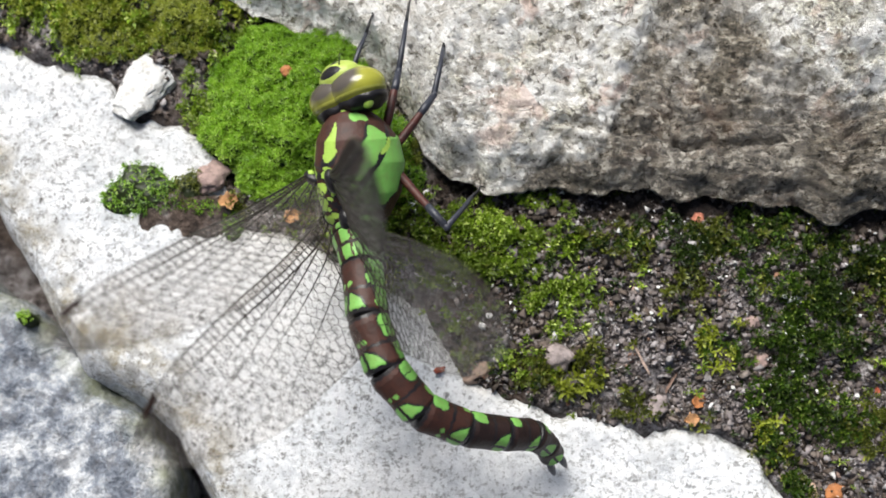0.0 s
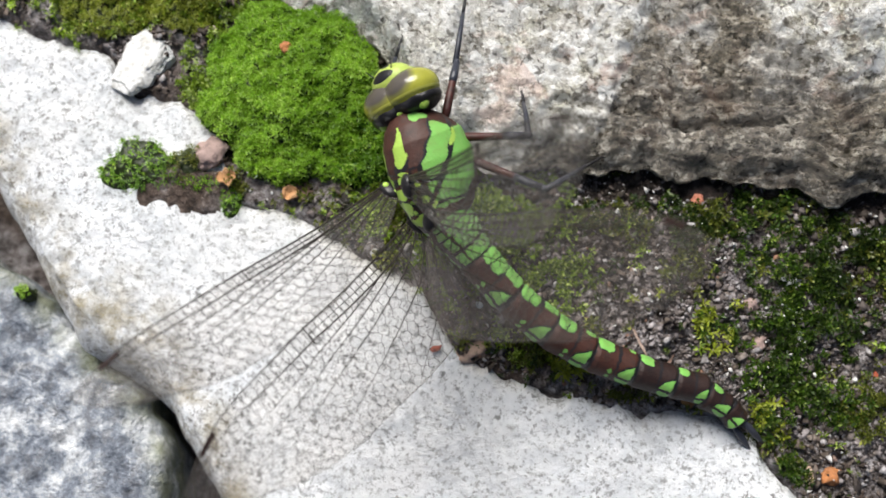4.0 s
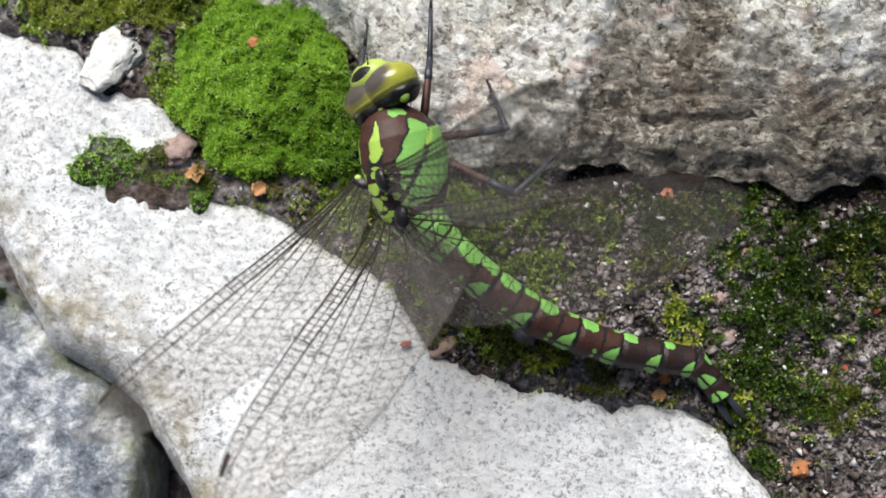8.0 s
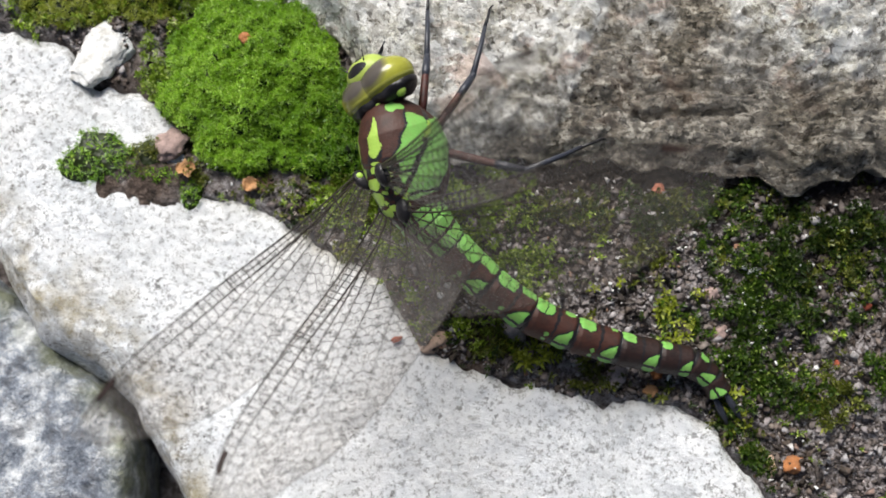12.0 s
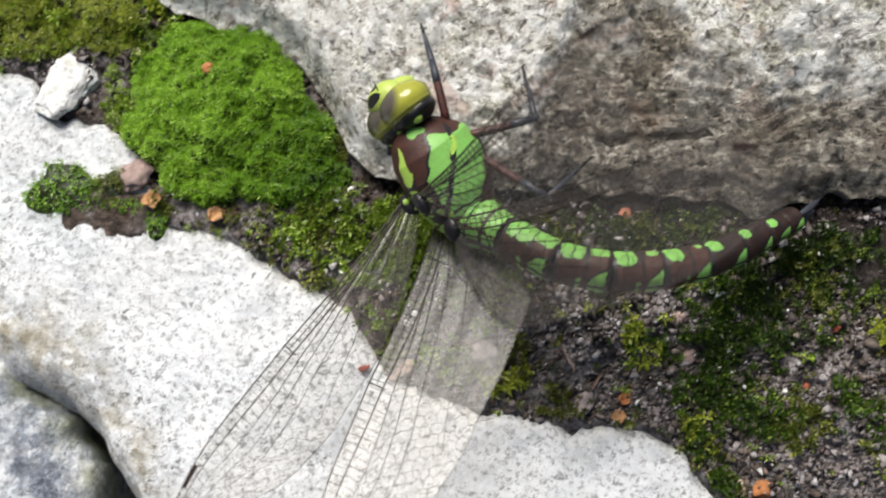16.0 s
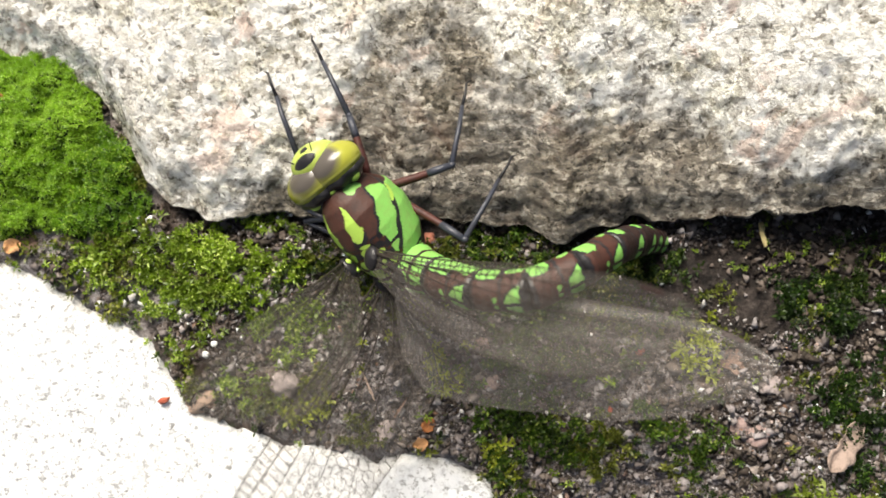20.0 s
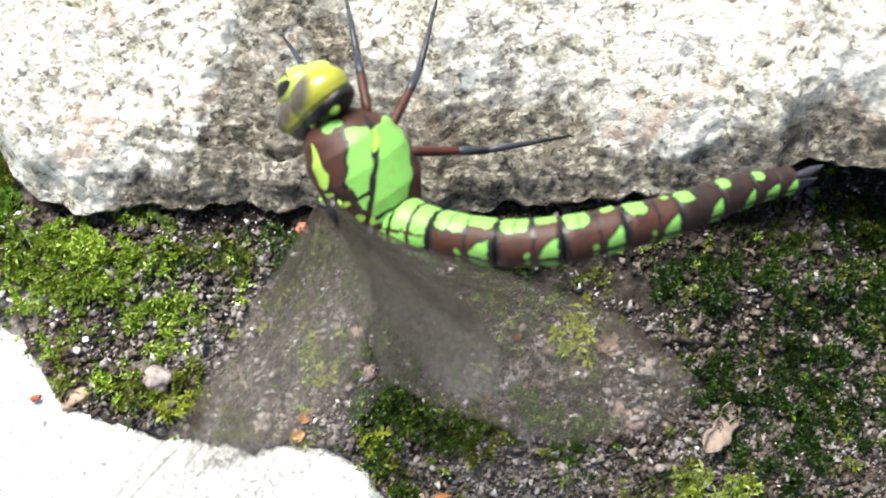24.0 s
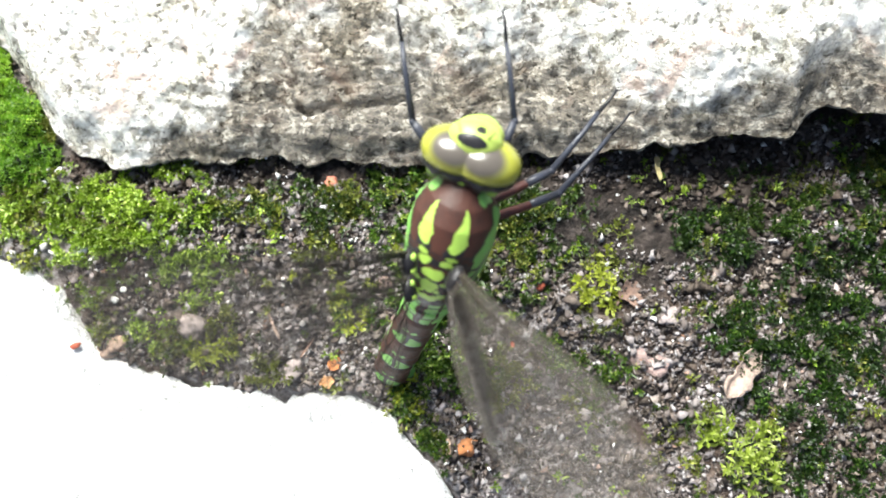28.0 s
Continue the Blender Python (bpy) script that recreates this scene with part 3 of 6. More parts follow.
def dome(name, points, height, mat, label, size, per, floor, ragged=0.22):
    """A raised moss cushion over a blob in plan: a dense fur of short shoots over a dark core."""
    cx, cy, rx, ry = points
    n = int(rx * ry * 3.14 * per * 1.4)
    px, py = rng.uniform(-1.15, 1.15, n) * rx, rng.uniform(-1.15, 1.15, n) * ry
    d = np.hypot(px / rx, py / ry) / (1 + ragged * fbm((px + cx) / 5, (py + cy) / 5, None, 3, 51))
    keep = (d < 1) & (py + cy < lip_y(px + cx) + 2.5)
    px, py, d = px[keep] + cx, py[keep] + cy, d[keep]
    z = floor(px, py) + height * np.sqrt(np.clip(1 - d * d, 0, 1)) * (0.88 + 0.16 * fbm(px / 5.0, py / 5.0, None, 3, 53))
    thing = tagged(new(name), label, "moss")
    thing.location = (cx * MM, cy * MM, float(floor(np.array([cx]), np.array([cy]))[0]) * MM)
    root = np.array(thing.location)
    v, f = shoots(px, py, z - 0.2, size * (0.6 + 0.6 * rng.random(len(px))), 9, 0.85, 0.3)
    part("turf", fast_mesh("turf", v * MM - root, f, mat), thing)
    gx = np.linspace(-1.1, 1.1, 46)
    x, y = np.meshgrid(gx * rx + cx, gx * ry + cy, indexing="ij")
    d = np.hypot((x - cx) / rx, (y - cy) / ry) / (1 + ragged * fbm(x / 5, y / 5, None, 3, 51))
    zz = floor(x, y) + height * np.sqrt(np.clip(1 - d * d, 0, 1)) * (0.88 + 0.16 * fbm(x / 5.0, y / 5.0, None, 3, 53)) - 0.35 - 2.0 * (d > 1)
    part("core", mesh_of("core", np.stack([x, y, zz], -1).reshape(-1, 3) * MM - root, grid_faces(46, 46), MOSS_CORE), thing, "dark base sheet below the shoots")


MOSS_PLUME = moss_material("plume_moss", (0.09, 0.13, 0.012), (0.3, 0.38, 0.05), (0.6, 0.66, 0.25))
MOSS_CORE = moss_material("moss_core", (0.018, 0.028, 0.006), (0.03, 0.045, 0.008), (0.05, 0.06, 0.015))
MOSS_FRESH = moss_material("fresh_moss", (0.0585, 0.0975, 0.0065), (0.286, 0.442, 0.0234), (0.78, 0.884, 0.26))
# deep green, darkened further so the colour carries the rock's shade
MOSS_SHADED = moss_material("shaded_moss", (0.005, 0.012, 0.002), (0.022, 0.060, 0.003), (0.12, 0.20, 0.03))
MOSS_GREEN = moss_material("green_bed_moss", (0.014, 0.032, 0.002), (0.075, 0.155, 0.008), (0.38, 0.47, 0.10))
build_moss_beds()
dome("moss_cushion", (-28.0, 34, 13.2, 13.5), 6.0, MOSS_BRIGHT, "bright green moss cushion swelling against the rock", 0.7, 26.0, ground_z, 0.12)
dome("moss_cushion", (-17.5, 29, 7.5, 9.5), 3.4, MOSS_MID, "darker green moss cushion below the rock edge", 0.9, 13.0, ground_z)
dome("moss_cushion", (-46, 47, 6.5, 5.0), 2.2, MOSS_YELLOW, "olive green moss clump beside a white chip", 0.8, 11.0, ground_z)
dome("moss_cushion", (-58, 45.5, 8.0, 4.5), 1.8, MOSS_YELLOW, "yellowish low moss clump at the slab's edge", 0.8, 10.0, ground_z)
dome("moss_cushion", (-58, 55, 15.0, 7.5), 2.2, MOSS_YELLOW, "yellow-green moss carpet beside the white chip", 0.9, 10.0, ground_z, 0.4)
dome("moss_cushion", (-49.5, 22.3, 5.6, 3.4), 1.2, MOSS_MID, "olive moss patch rooted on the pale slab", 0.9, 3.0, kerb_z, 0.5)
dome("moss_cushion", (-42.5, 23.2, 3.4, 3.0), 1.0, MOSS_OLIVE, "brownish moss clump beside a pinkish stone", 0.9, 4.5, kerb_z, 0.55)
dome("moss_cushion", (-40.5, 20.4, 3.0, 1.4), 0.8, MOSS_MID, "small green moss strip on brown soil", 0.9, 4.5, kerb_z, 0.55)
dome("moss_cushion", (-36.2, 18.3, 1.7, 2.8), 0.9, MOSS_MID, "small olive moss tuft at the slab's edge", 0.7, 7.0, kerb_z)
dome("moss_cushion", (88, -15, 5.8, 5.0), 1.0, MOSS_PLUME, "pale yellow-green plume moss tuft", 2.2, 1.3, ground_z, 0.7)
dome("moss_cushion", (-67.3, 5.0, 1.2, 1.0), 0.5, MOSS_BRIGHT, "tiny green moss tuft on grey stone", 0.7, 8.0, lambda x, y: base(x, y) - 6.2)


def build_grains(tone, n, mat, size, label):
    """Crumbs scattered over the ground: angular, eight-faced. Pale grit gathers in patches, dark humus lies everywhere."""
    x, y = rng.uniform(-75, 124, n), rng.uniform(-24, 62, n)
    keep = (y > kerb_back(x) + 0.2) & (y < lip_y(x) + 4)
    if tone == "pale":
        # pale grit thinned below the lip, darkening it like shade
        keep &= 0.75 * fbm(x / 5, y / 5, None, 4, 71, 0.6) + rng.normal(0, 0.22, n) > 0.5 - 0.85 * smooth(-14, 8, x) * smooth(27, 16, y) * (1 - 0.75 * np.exp(-((x - 74) / 24) ** 2 - ((y - 17) / 9) ** 2)) - 0.5 * np.exp(-((x - 36) / 12) ** 2 - ((y - 1) / 7) ** 2)
    elif tone == "caught":
        keep &= (fbm(x / 8, y / 8, None, 3, 73, 0.6) > -0.1) & (x > -34) & (rng.random(n) > 0.7 * smooth(46, 60, x))
    else:
        keep &= fbm(x / 7, y / 7, None, 3, 72, 0.6) + rng.normal(0, 0.4, n) > 0.95 * smooth(-2, 14, x) * smooth(26, 16, y) * smooth(95, 70, x) + 0.5 * smooth(4, -8, x) - 0.5
    x, y = x[keep], y[keep]
    n = len(x)
    r = np.exp(rng.normal(size, 0.5, n)).clip(0.1, 0.8)
    tip = np.array([(1, 0, 0), (-1, 0, 0), (0, 1, 0), (0, -1, 0), (0, 0, 1), (0, 0, -1)], float)
    face = np.array([(0, 2, 4), (2, 1, 4), (1, 3, 4), (3, 0, 4), (2, 0, 5), (1, 2, 5), (3, 1, 5), (0, 3, 5)])
    q = rng.normal(size=(n, 4))
    q /= np.linalg.norm(q, axis=1)[:, None]
    a, b, c, d = q.T
    rot = np.stack([np.stack([1 - 2 * (c * c + d * d), 2 * (b * c - a * d), 2 * (b * d + a * c)], -1),
                    np.stack([2 * (b * c + a * d), 1 - 2 * (b * b + d * d), 2 * (c * d - a * b)], -1),
                    np.stack([2 * (b * d - a * c), 2 * (c * d + a * b), 1 - 2 * (b * b + c * c)], -1)], 1)
    local = (tip[None] + rng.normal(0, 0.5, (n, 6, 3))) * r[:, None, None] * rng.uniform(0.6, 1.25, (n, 1, 3))
    v = np.einsum("nij,nkj->nki", rot, local) + np.stack([x, y, ground_z(x, y) + r * rng.uniform(0.0, 0.7, n) + (rng.uniform(0.4, 1.6, n) if tone == "caught" else 0)], -1)[:, None]
    f = face[None] + (np.arange(n) * 6)[:, None, None]
    tagged(new("soil_crumbs" if tone == "dark" else "grit", fast_mesh("grit", v.reshape(-1, 3) * MM, f.reshape(-1, 3), mat)), label, "soil" if tone == "dark" else "grit", kind="stuff")


build_grains("dark", 110000, CRUMBS, -1.35, "dark brown crumbs of humus on the ground")
build_grains("pale", 160000, GRAINS, -1.5, "loose lilac-grey sand grains lying on the soil")
# tiny white grains added as painted glints over the moss
build_grains("caught", 5200, SPARKS, -1.75, "bright white grains standing in for glints on moss")


def plain(name, color, rough=0.75, spot=(0.08, 0.06, 0.05), amount=0.5, size=0.0008):
    n = Nodes(name)
    c = n.mix(n.math("MULTIPLY", n.ramp(n.noise(size, 5, 0.7), (0.45, 0.0), (0.65, 1.0)), amount), color, spot)
    return n.done(c, rough, n.bump(n.noise(size * 0.6, 5, 0.75), 0.0005), 0.35)


BEIGE, WHITE_STONE, PINK = plain("beige_pebble", (0.52, 0.37, 0.28)), plain("white_chip", (0.68, 0.685, 0.68), 0.9, (0.36, 0.34, 0.30), 0.7), plain("pinkish_stone", (0.36, 0.26, 0.235), 0.85, (0.12, 0.09, 0.08), 0.6)
RUST, TAN, CORAL = plain("rusty_leaf", (0.42, 0.17, 0.06)), plain("tan_leaf", (0.5, 0.27, 0.12)), plain("coral_bit", (0.36, 0.085, 0.045))
BERRY = plain("pink_berry", (0.5, 0.2, 0.13), 0.5, (0.3, 0.1, 0.06), 0.5)
GREYPEB, BARK, WOOD, STRAW = plain("grey_pebble", (0.33, 0.28, 0.27), 0.85, (0.1, 0.08, 0.07), 0.7), plain("bark", (0.33, 0.25, 0.21), 0.8, (0.12, 0.09, 0.07), 0.7), plain("rotten_wood", (0.2, 0.13, 0.10)), plain("straw", (0.62, 0.52, 0.25))


def pebble(name, x, y, rx, ry, rz, mat, label, turn=0, category="pebble", floor=ground_z, lift=0.3, seed=0, knobby=0.42):
    bm = bmesh.new()
    bmesh.ops.create_icosphere(bm, subdivisions=3, radius=1)
    for v in bm.verts:
        p = v.co.copy()
        k = 1 + knobby * noise.noise(p * 1.3 + Vector((seed * 3.7, 0, 0))) + 0.5 * knobby * noise.noise(p * 3.1 + Vector((0, seed * 2.3, 0))) + 0.06 * noise.noise(p * 7)
        v.co = Vector((p.x * rx * k, p.y * ry * k, p.z * rz * k)) * MM
    me = bpy.data.meshes.new(name)
    bm.to_mesh(me)
    bm.free()
    me.materials.append(mat)
    me.polygons.foreach_set("use_smooth", [True] * len(me.polygons))
    ob = new(name, me)
    z = float(floor(np.array([float(x)]), np.array([float(y)]))[0])
    ob.matrix_world = pose(x * MM, y * MM, (z + rz * lift) * MM, 6, -5, turn)
    return tagged(ob, label, category)


def scrap(name, x, y, length, width, curl, mat, label, turn=0, category="leaf", floor=ground_z, tilt=12, lift=0.6):
    """A curled flake with thickness: bark, dead leaf, straw."""
    nu, nv = 15, 9
    u, v = np.meshgrid(np.linspace(-1, 1, nu), np.linspace(-1, 1, nv), indexing="ij")
    shape = np.clip(1 - np.abs(u) ** 2.6, 0.06, 1) ** 0.6 * (1 + 0.45 * fbm(u * 3 + x, np.sign(v) * 2 + y, None, 3, 91))
    px, py = u * length / 2, v * shape * width / 2
    pz = curl * (v * v) * 0.8 + 0.3 * curl * u * u + 0.12 * width * fbm(u * 2 + x, v * 2, None, 3, 93)
    t = 0.18 + 0.02 * width
    top, low = np.stack([px, py, pz + t], -1), np.stack([px, py, pz], -1)
    co = np.concatenate([top.reshape(-1, 3), low.reshape(-1, 3)])
    g = grid_faces(nu, nv)
    rim = [i * nv for i in range(nu)] + [(nu - 1) * nv + j for j in range(1, nv)] + [i * nv + nv - 1 for i in range(nu - 2, -1, -1)] + list(range(nv - 2, 0, -1))
    side = [(rim[i], rim[i - 1], rim[i - 1] + nu * nv, rim[i] + nu * nv) for i in range(len(rim))]
    me = mesh_of(name, co * MM, np.concatenate([g, g[:, ::-1] + nu * nv, np.array(side)]), mat)
    ob = new(name, me)
    z = float(floor(np.array([float(x)]), np.array([float(y)]))[0])
    ob.matrix_world = pose(x * MM, y * MM, (z + lift) * MM, tilt, 8, turn)
    return tagged(ob, label, category)


pebble("pebble", 0, 0, 2.5, 1.7, 1.3, BEIGE, "smooth beige pebble at the edge of the slab", 25)
pebble("pebble", -5, 13, 0.9, 0.7, 0.6, WHITE_STONE, "tiny white pebble among moss", 20, seed=1)
pebble("pebble", -4, 11.4, 0.6, 0.55, 0.5, WHITE_STONE, "tiny white pebble among moss", 60, seed=2)
pebble("pebble", -31.3, 22.6, 1.0, 0.6, 0.6, WHITE_STONE, "tiny white pebble on brown soil", 10, seed=3, lift=0.8)
pebble("pebble", 38, 8.4, 1.1, 1.0, 0.9, PINK, "small round pinkish pebble on the grit", 0, seed=4)
pebble("pebble", 39.8, 3.3, 1.3, 1.0, 0.9, PINK, "small pinkish pebble on the grit", 40, seed=5)
pebble("berry", 30.4, 22.5, 0.95, 0.9, 0.85, BERRY, "coral pink round berry under the rock edge", 0, "berry", lift=0.9)
pebble("pebble", 10.6, 2.2, 3.0, 1.8, 1.0, GREYPEB, "dull grey-pink stone sunk in moss", -15, seed=6, knobby=0.4, lift=0.1)
pebble("pebble", 25.4, -3.7, 1.6, 1.2, 0.9, GREYPEB, "pale grey pebble beside orange leaf scraps", 70, seed=7)
pebble("pebble", 47.4, -14.2, 0.9, 1.3, 0.8, BEIGE, "pale pebble beside an orange crumb", 10, seed=8)
pebble("pebble", 49.8, -13.9, 1.4, 1.2, 0.9, RUST, "orange crumb of brick on the soil", 30, seed=9, knobby=0.45, lift=0.2)
pebble("pebble", 74.4, -1.0, 2.2, 1.5, 1.0, PINK, "pinkish angular pebble on grit", 120, seed=10, knobby=0.65, lift=0.2)
pebble("pebble", 76.6, -2.8, 1.8, 1.4, 0.9, PINK, "pinkish pebble touching another stone", 20, seed=11, knobby=0.5, lift=0.2)
pebble("pebble", 78.7, 4.2, 2.0, 1.2, 0.6, GREYPEB, "grey flat grit stone", 25, seed=12, knobby=0.7, lift=0.1)
pebble("pebble", 45, 4.6, 0.4, 0.9, 0.35, WHITE_STONE, "white seed husk on moss", 10, "seed", seed=13, lift=2.0)
pebble("pebble", 60.1, 8.3, 0.8, 0.6, 0.5, CORAL, "rusty red crumb on soil", 30, "crumb", seed=14)
pebble("pebble", 56.4, 0, 0.8, 0.5, 0.4, CORAL, "rusty red crumb on grit", 110, "crumb", seed=15)
pebble("pebble", -5.4, -0.6, 0.8, 0.4, 0.3, CORAL, "reddish crumb on the pale slab", 20, "crumb", seed=16)
pebble("pebble", -29.2, 38.2, 0.9, 0.8, 0.6, RUST, "orange-brown crumb lying on the moss cushion", 15, "crumb", seed=17, lift=10.0)
pebble("pebble", -39.8, 24.8, 2.3, 1.8, 0.7, PINK, "pinkish stone bedded in moss", 35, seed=18, floor=kerb_z, lift=0.6, knobby=0.8)
pebble("pebble", 1.2, 7.2, 0.5, 0.45, 0.4, WHITE_STONE, "small white pebble in moss", 35, seed=19, lift=1.0)
pebble("pebble", 0.2, 5.6, 0.45, 0.55, 0.4, WHITE_STONE, "small white pebble in moss", 75, seed=20, lift=1.6)
pebble("rock_chip", 112, 48.7, 4.2, 2.6, 2.6, GREYPEB, "blocky grey stone crystal on the boulder", 20, "stone chip", seed=21, floor=lambda x, y: rock_face(x, y), lift=0.5, knobby=0.4)


def shard(name, outline, height, mat, label):
    """A broken chip: a rough prism over an outline in plan, chipped towards its top."""
    cx, cy = np.mean(outline, 0)
    bm = bmesh.new()
    r = random.Random(5)
    for k, (inset, z) in enumerate(((1.0, -1.0), (1.0, height * 0.35), (0.82, height * 0.8), (0.5, height), (0.2, height * 1.05))):
        for x, y in outline:
            bm.verts.new(((cx + (x - cx) * inset + r.uniform(-0.35, 0.35)), cy + (y - cy) * inset + r.uniform(-0.35, 0.35), z + r.uniform(-0.3, 0.3)))
    bmesh.ops.convex_hull(bm, input=bm.verts)
    loose = [v for v in bm.verts if not v.link_faces]
    bmesh.ops.delete(bm, geom=loose, context="VERTS")
    bmesh.ops.subdivide_edges(bm, edges=bm.edges, cuts=6, use_grid_fill=True)
    z0 = float(ground_z(np.array([cx]), np.array([cy]))[0])
    for v in bm.verts:
        p = Vector((v.co.x, v.co.y, v.co.z))
        k = noise.noise(p * 0.55) * 0.5 + noise.noise(p * 1.7) * 0.35 + noise.noise(p * 4.0) * 0.16
        d = Vector((p.x - cx, p.y - cy, p.z)).normalized()
        v.co = (Vector((p.x - cx, p.y - cy, p.z)) + d * k) * MM
    me = bpy.data.meshes.new(name)
    bm.to_mesh(me)
    bm.free()
    me.materials.append(mat)
    me.polygons.foreach_set("use_smooth", [True] * len(me.polygons))
    ob = new(name, me)
    ob.location = (cx * MM, cy * MM, z0 * MM)
    return tagged(ob, label, "stone chip")


shard("white_chip", ((-55.0, 33.4), (-54.6, 38), (-52.6, 42.0), (-49.2, 44.6), (-47.2, 43.0), (-46.9, 38.4), (-49.0, 34.2), (-51.6, 32.2)), 0.9, WHITE_STONE, "chalky white stone chip lying on soil")
scrap("leaf_scrap", 30.9, -2.6, 2.2, 1.7, 0.5, RUST, "bright orange dead leaf scrap", 60)
scrap("leaf_scrap", 30.0, -5.2, 2.2, 1.6, 0.4, TAN, "tan dead leaf scrap beside an orange one", 20)
scrap("leaf_scrap", -36.9, 21.2, 2.8, 1.9, 0.5, TAN, "tan dead leaf scrap on soil", 10, lift=1.2)
scrap("leaf_scrap", -27.6, 19.5, 2.4, 2.0, 0.4, TAN, "pale orange dead leaf scrap on brown soil", 40, lift=1.0)
scrap("bark_flake", 87.6, -4.0, 8.8, 3.0, 0.8, BARK, "curled pinkish-brown bark flake on grit", 52, "bark", lift=1.2)
scrap("wood_chip", 72.9, 7.1, 4.6, 3.2, 0.3, WOOD, "grooved brown chip of rotten wood", 100, "wood chip")
scrap("straw", 76.5, 24.3, 3.8, 1.1, 0.3, STRAW, "short upright straw-coloured husk under the rock", 95, "straw", tilt=30, lift=1.6)
scrap("twig", 22.6, 2.2, 5.0, 0.35, 0.2, BARK, "thin dry stalk on the grit", 115, "twig", lift=1.0)
scrap("twig", 27, -0.5, 4.2, 0.35, 0.2, WOOD, "thin dark stalk on the grit", 60, "twig", lift=0.8)
scrap("leaf_scrap", -26, 20.5, 4.0, 2.6, 0.4, WOOD, "dark brown rotten leaf on soil", 30, lift=0.7)


def build_soil_patch():
    """Brown soil and rotten leaf caught in a hollow of the slab."""
    gx = np.linspace(-1, 1, 60)
    x, y = np.meshgrid(gx * 7.5 - 42.2, gx * 3.4 + 19.6, indexing="ij")
    d = np.hypot((x + 42.2) / 7.0, (y - 19.6) / 2.9) / (1 + 0.4 * fbm(x / 3.5, y / 3.5, None, 3, 55))
    z = kerb_z(x, y) + 0.9 * np.clip(1.25 - d * d, -2.5, 1) + 0.2 * fbm(x / 1.2, y / 1.2, None, 3, 57) * (d < 1)
    me = mesh_of("soil_patch", np.stack([x, y, z], -1).reshape(-1, 3) * MM, grid_faces(60, 60), SOIL)
    attribute(me, "bleached", 0.36 + 0 * x)
    tagged(new("soil_patch", me), "brown soil caught in a hollow of the slab", "soil")


build_soil_patch()

# ---- the dragonfly: x ahead, y to its left, z towards its back, in millimetres ----
def body_paint(name, color, rough=0.35, dark=(0.02, 0.015, 0.01), amount=0.35):
    n = Nodes(name)
    c = n.mix(n.math("MULTIPLY", n.ramp(n.noise(0.0006, 4, 0.6), (0.45, 0.0), (0.7, 1.0)), amount), color, dark)
    return n.done(c, rough, n.bump(n.noise(0.00025, 3), 0.0001, 0.8), 0.3)


GREEN = body_paint("leaf_green_cuticle", (0.165, 0.385, 0.08), 0.42, (0.17, 0.26, 0.07), 0.6)
LIME = body_paint("lime_cuticle", (0.30, 0.46, 0.075), 0.4, (0.24, 0.32, 0.05), 0.5)
BROWN = body_paint("chestnut_cuticle", (0.048, 0.018, 0.012), 0.55, (0.02, 0.012, 0.01), 0.6)
BLACK = body_paint("black_cuticle", (0.012, 0.011, 0.012), 0.35, (0.03, 0.03, 0.035), 0.3)
DUSK = body_paint("dark_brown_cuticle", (0.022, 0.011, 0.009), 0.5, (0.008, 0.006, 0.006), 0.6)
RED = body_paint("red_brown_cuticle", (0.055, 0.016, 0.012), 0.5, (0.02, 0.01, 0.01), 0.7)
SLATE = body_paint("slate_black_cuticle", (0.03, 0.033, 0.045), 0.35)


def eye_material():
    """Olive yellow, clouded with grey-violet over the crown."""
    n = Nodes("compound_eye")
    sep = n.add("ShaderNodeSeparateXYZ", Vector=n.co)
    squares = []
    for value, middle, reach in ((sep.outputs[0], 0.0111, 0.0023), (n.math("ABSOLUTE", sep.outputs[1]), 0.0017, 0.0028), (sep.outputs[2], 0.0033, 0.0025)):
        squares.append(n.math("POWER", n.math("ABSOLUTE", n.math("DIVIDE", n.math("SUBTRACT", value, middle), reach)), 2.0))
    d = n.math("ADD", n.math("ADD", squares[0], squares[1]), squares[2])
    d = n.math("ADD", n.math("MULTIPLY", d, 0.5), n.math("MULTIPLY", n.noise(0.0022, 3), 0.16))
    yellow = n.ramp(n.noise(0.003, 3), (0.35, (0.20, 0.205, 0.026)), (0.7, (0.29, 0.29, 0.034)))
    c = n.mix(n.ramp(d, (0.34, 1.0), (0.66, 0.0)), yellow, (0.072, 0.062, 0.052))
    facets = n.bump(n.cells(0.00012), 0.00002, 0.3)
    return n.done(c, 0.2, facets, 0.5)


EYE = eye_material()
RIM = body_paint("eye_rim", (0.23, 0.235, 0.04), 0.35, (0.16, 0.16, 0.03), 0.5)
YELLOW = body_paint("face_yellow", (0.33, 0.42, 0.085), 0.4, (0.26, 0.30, 0.05), 0.5)


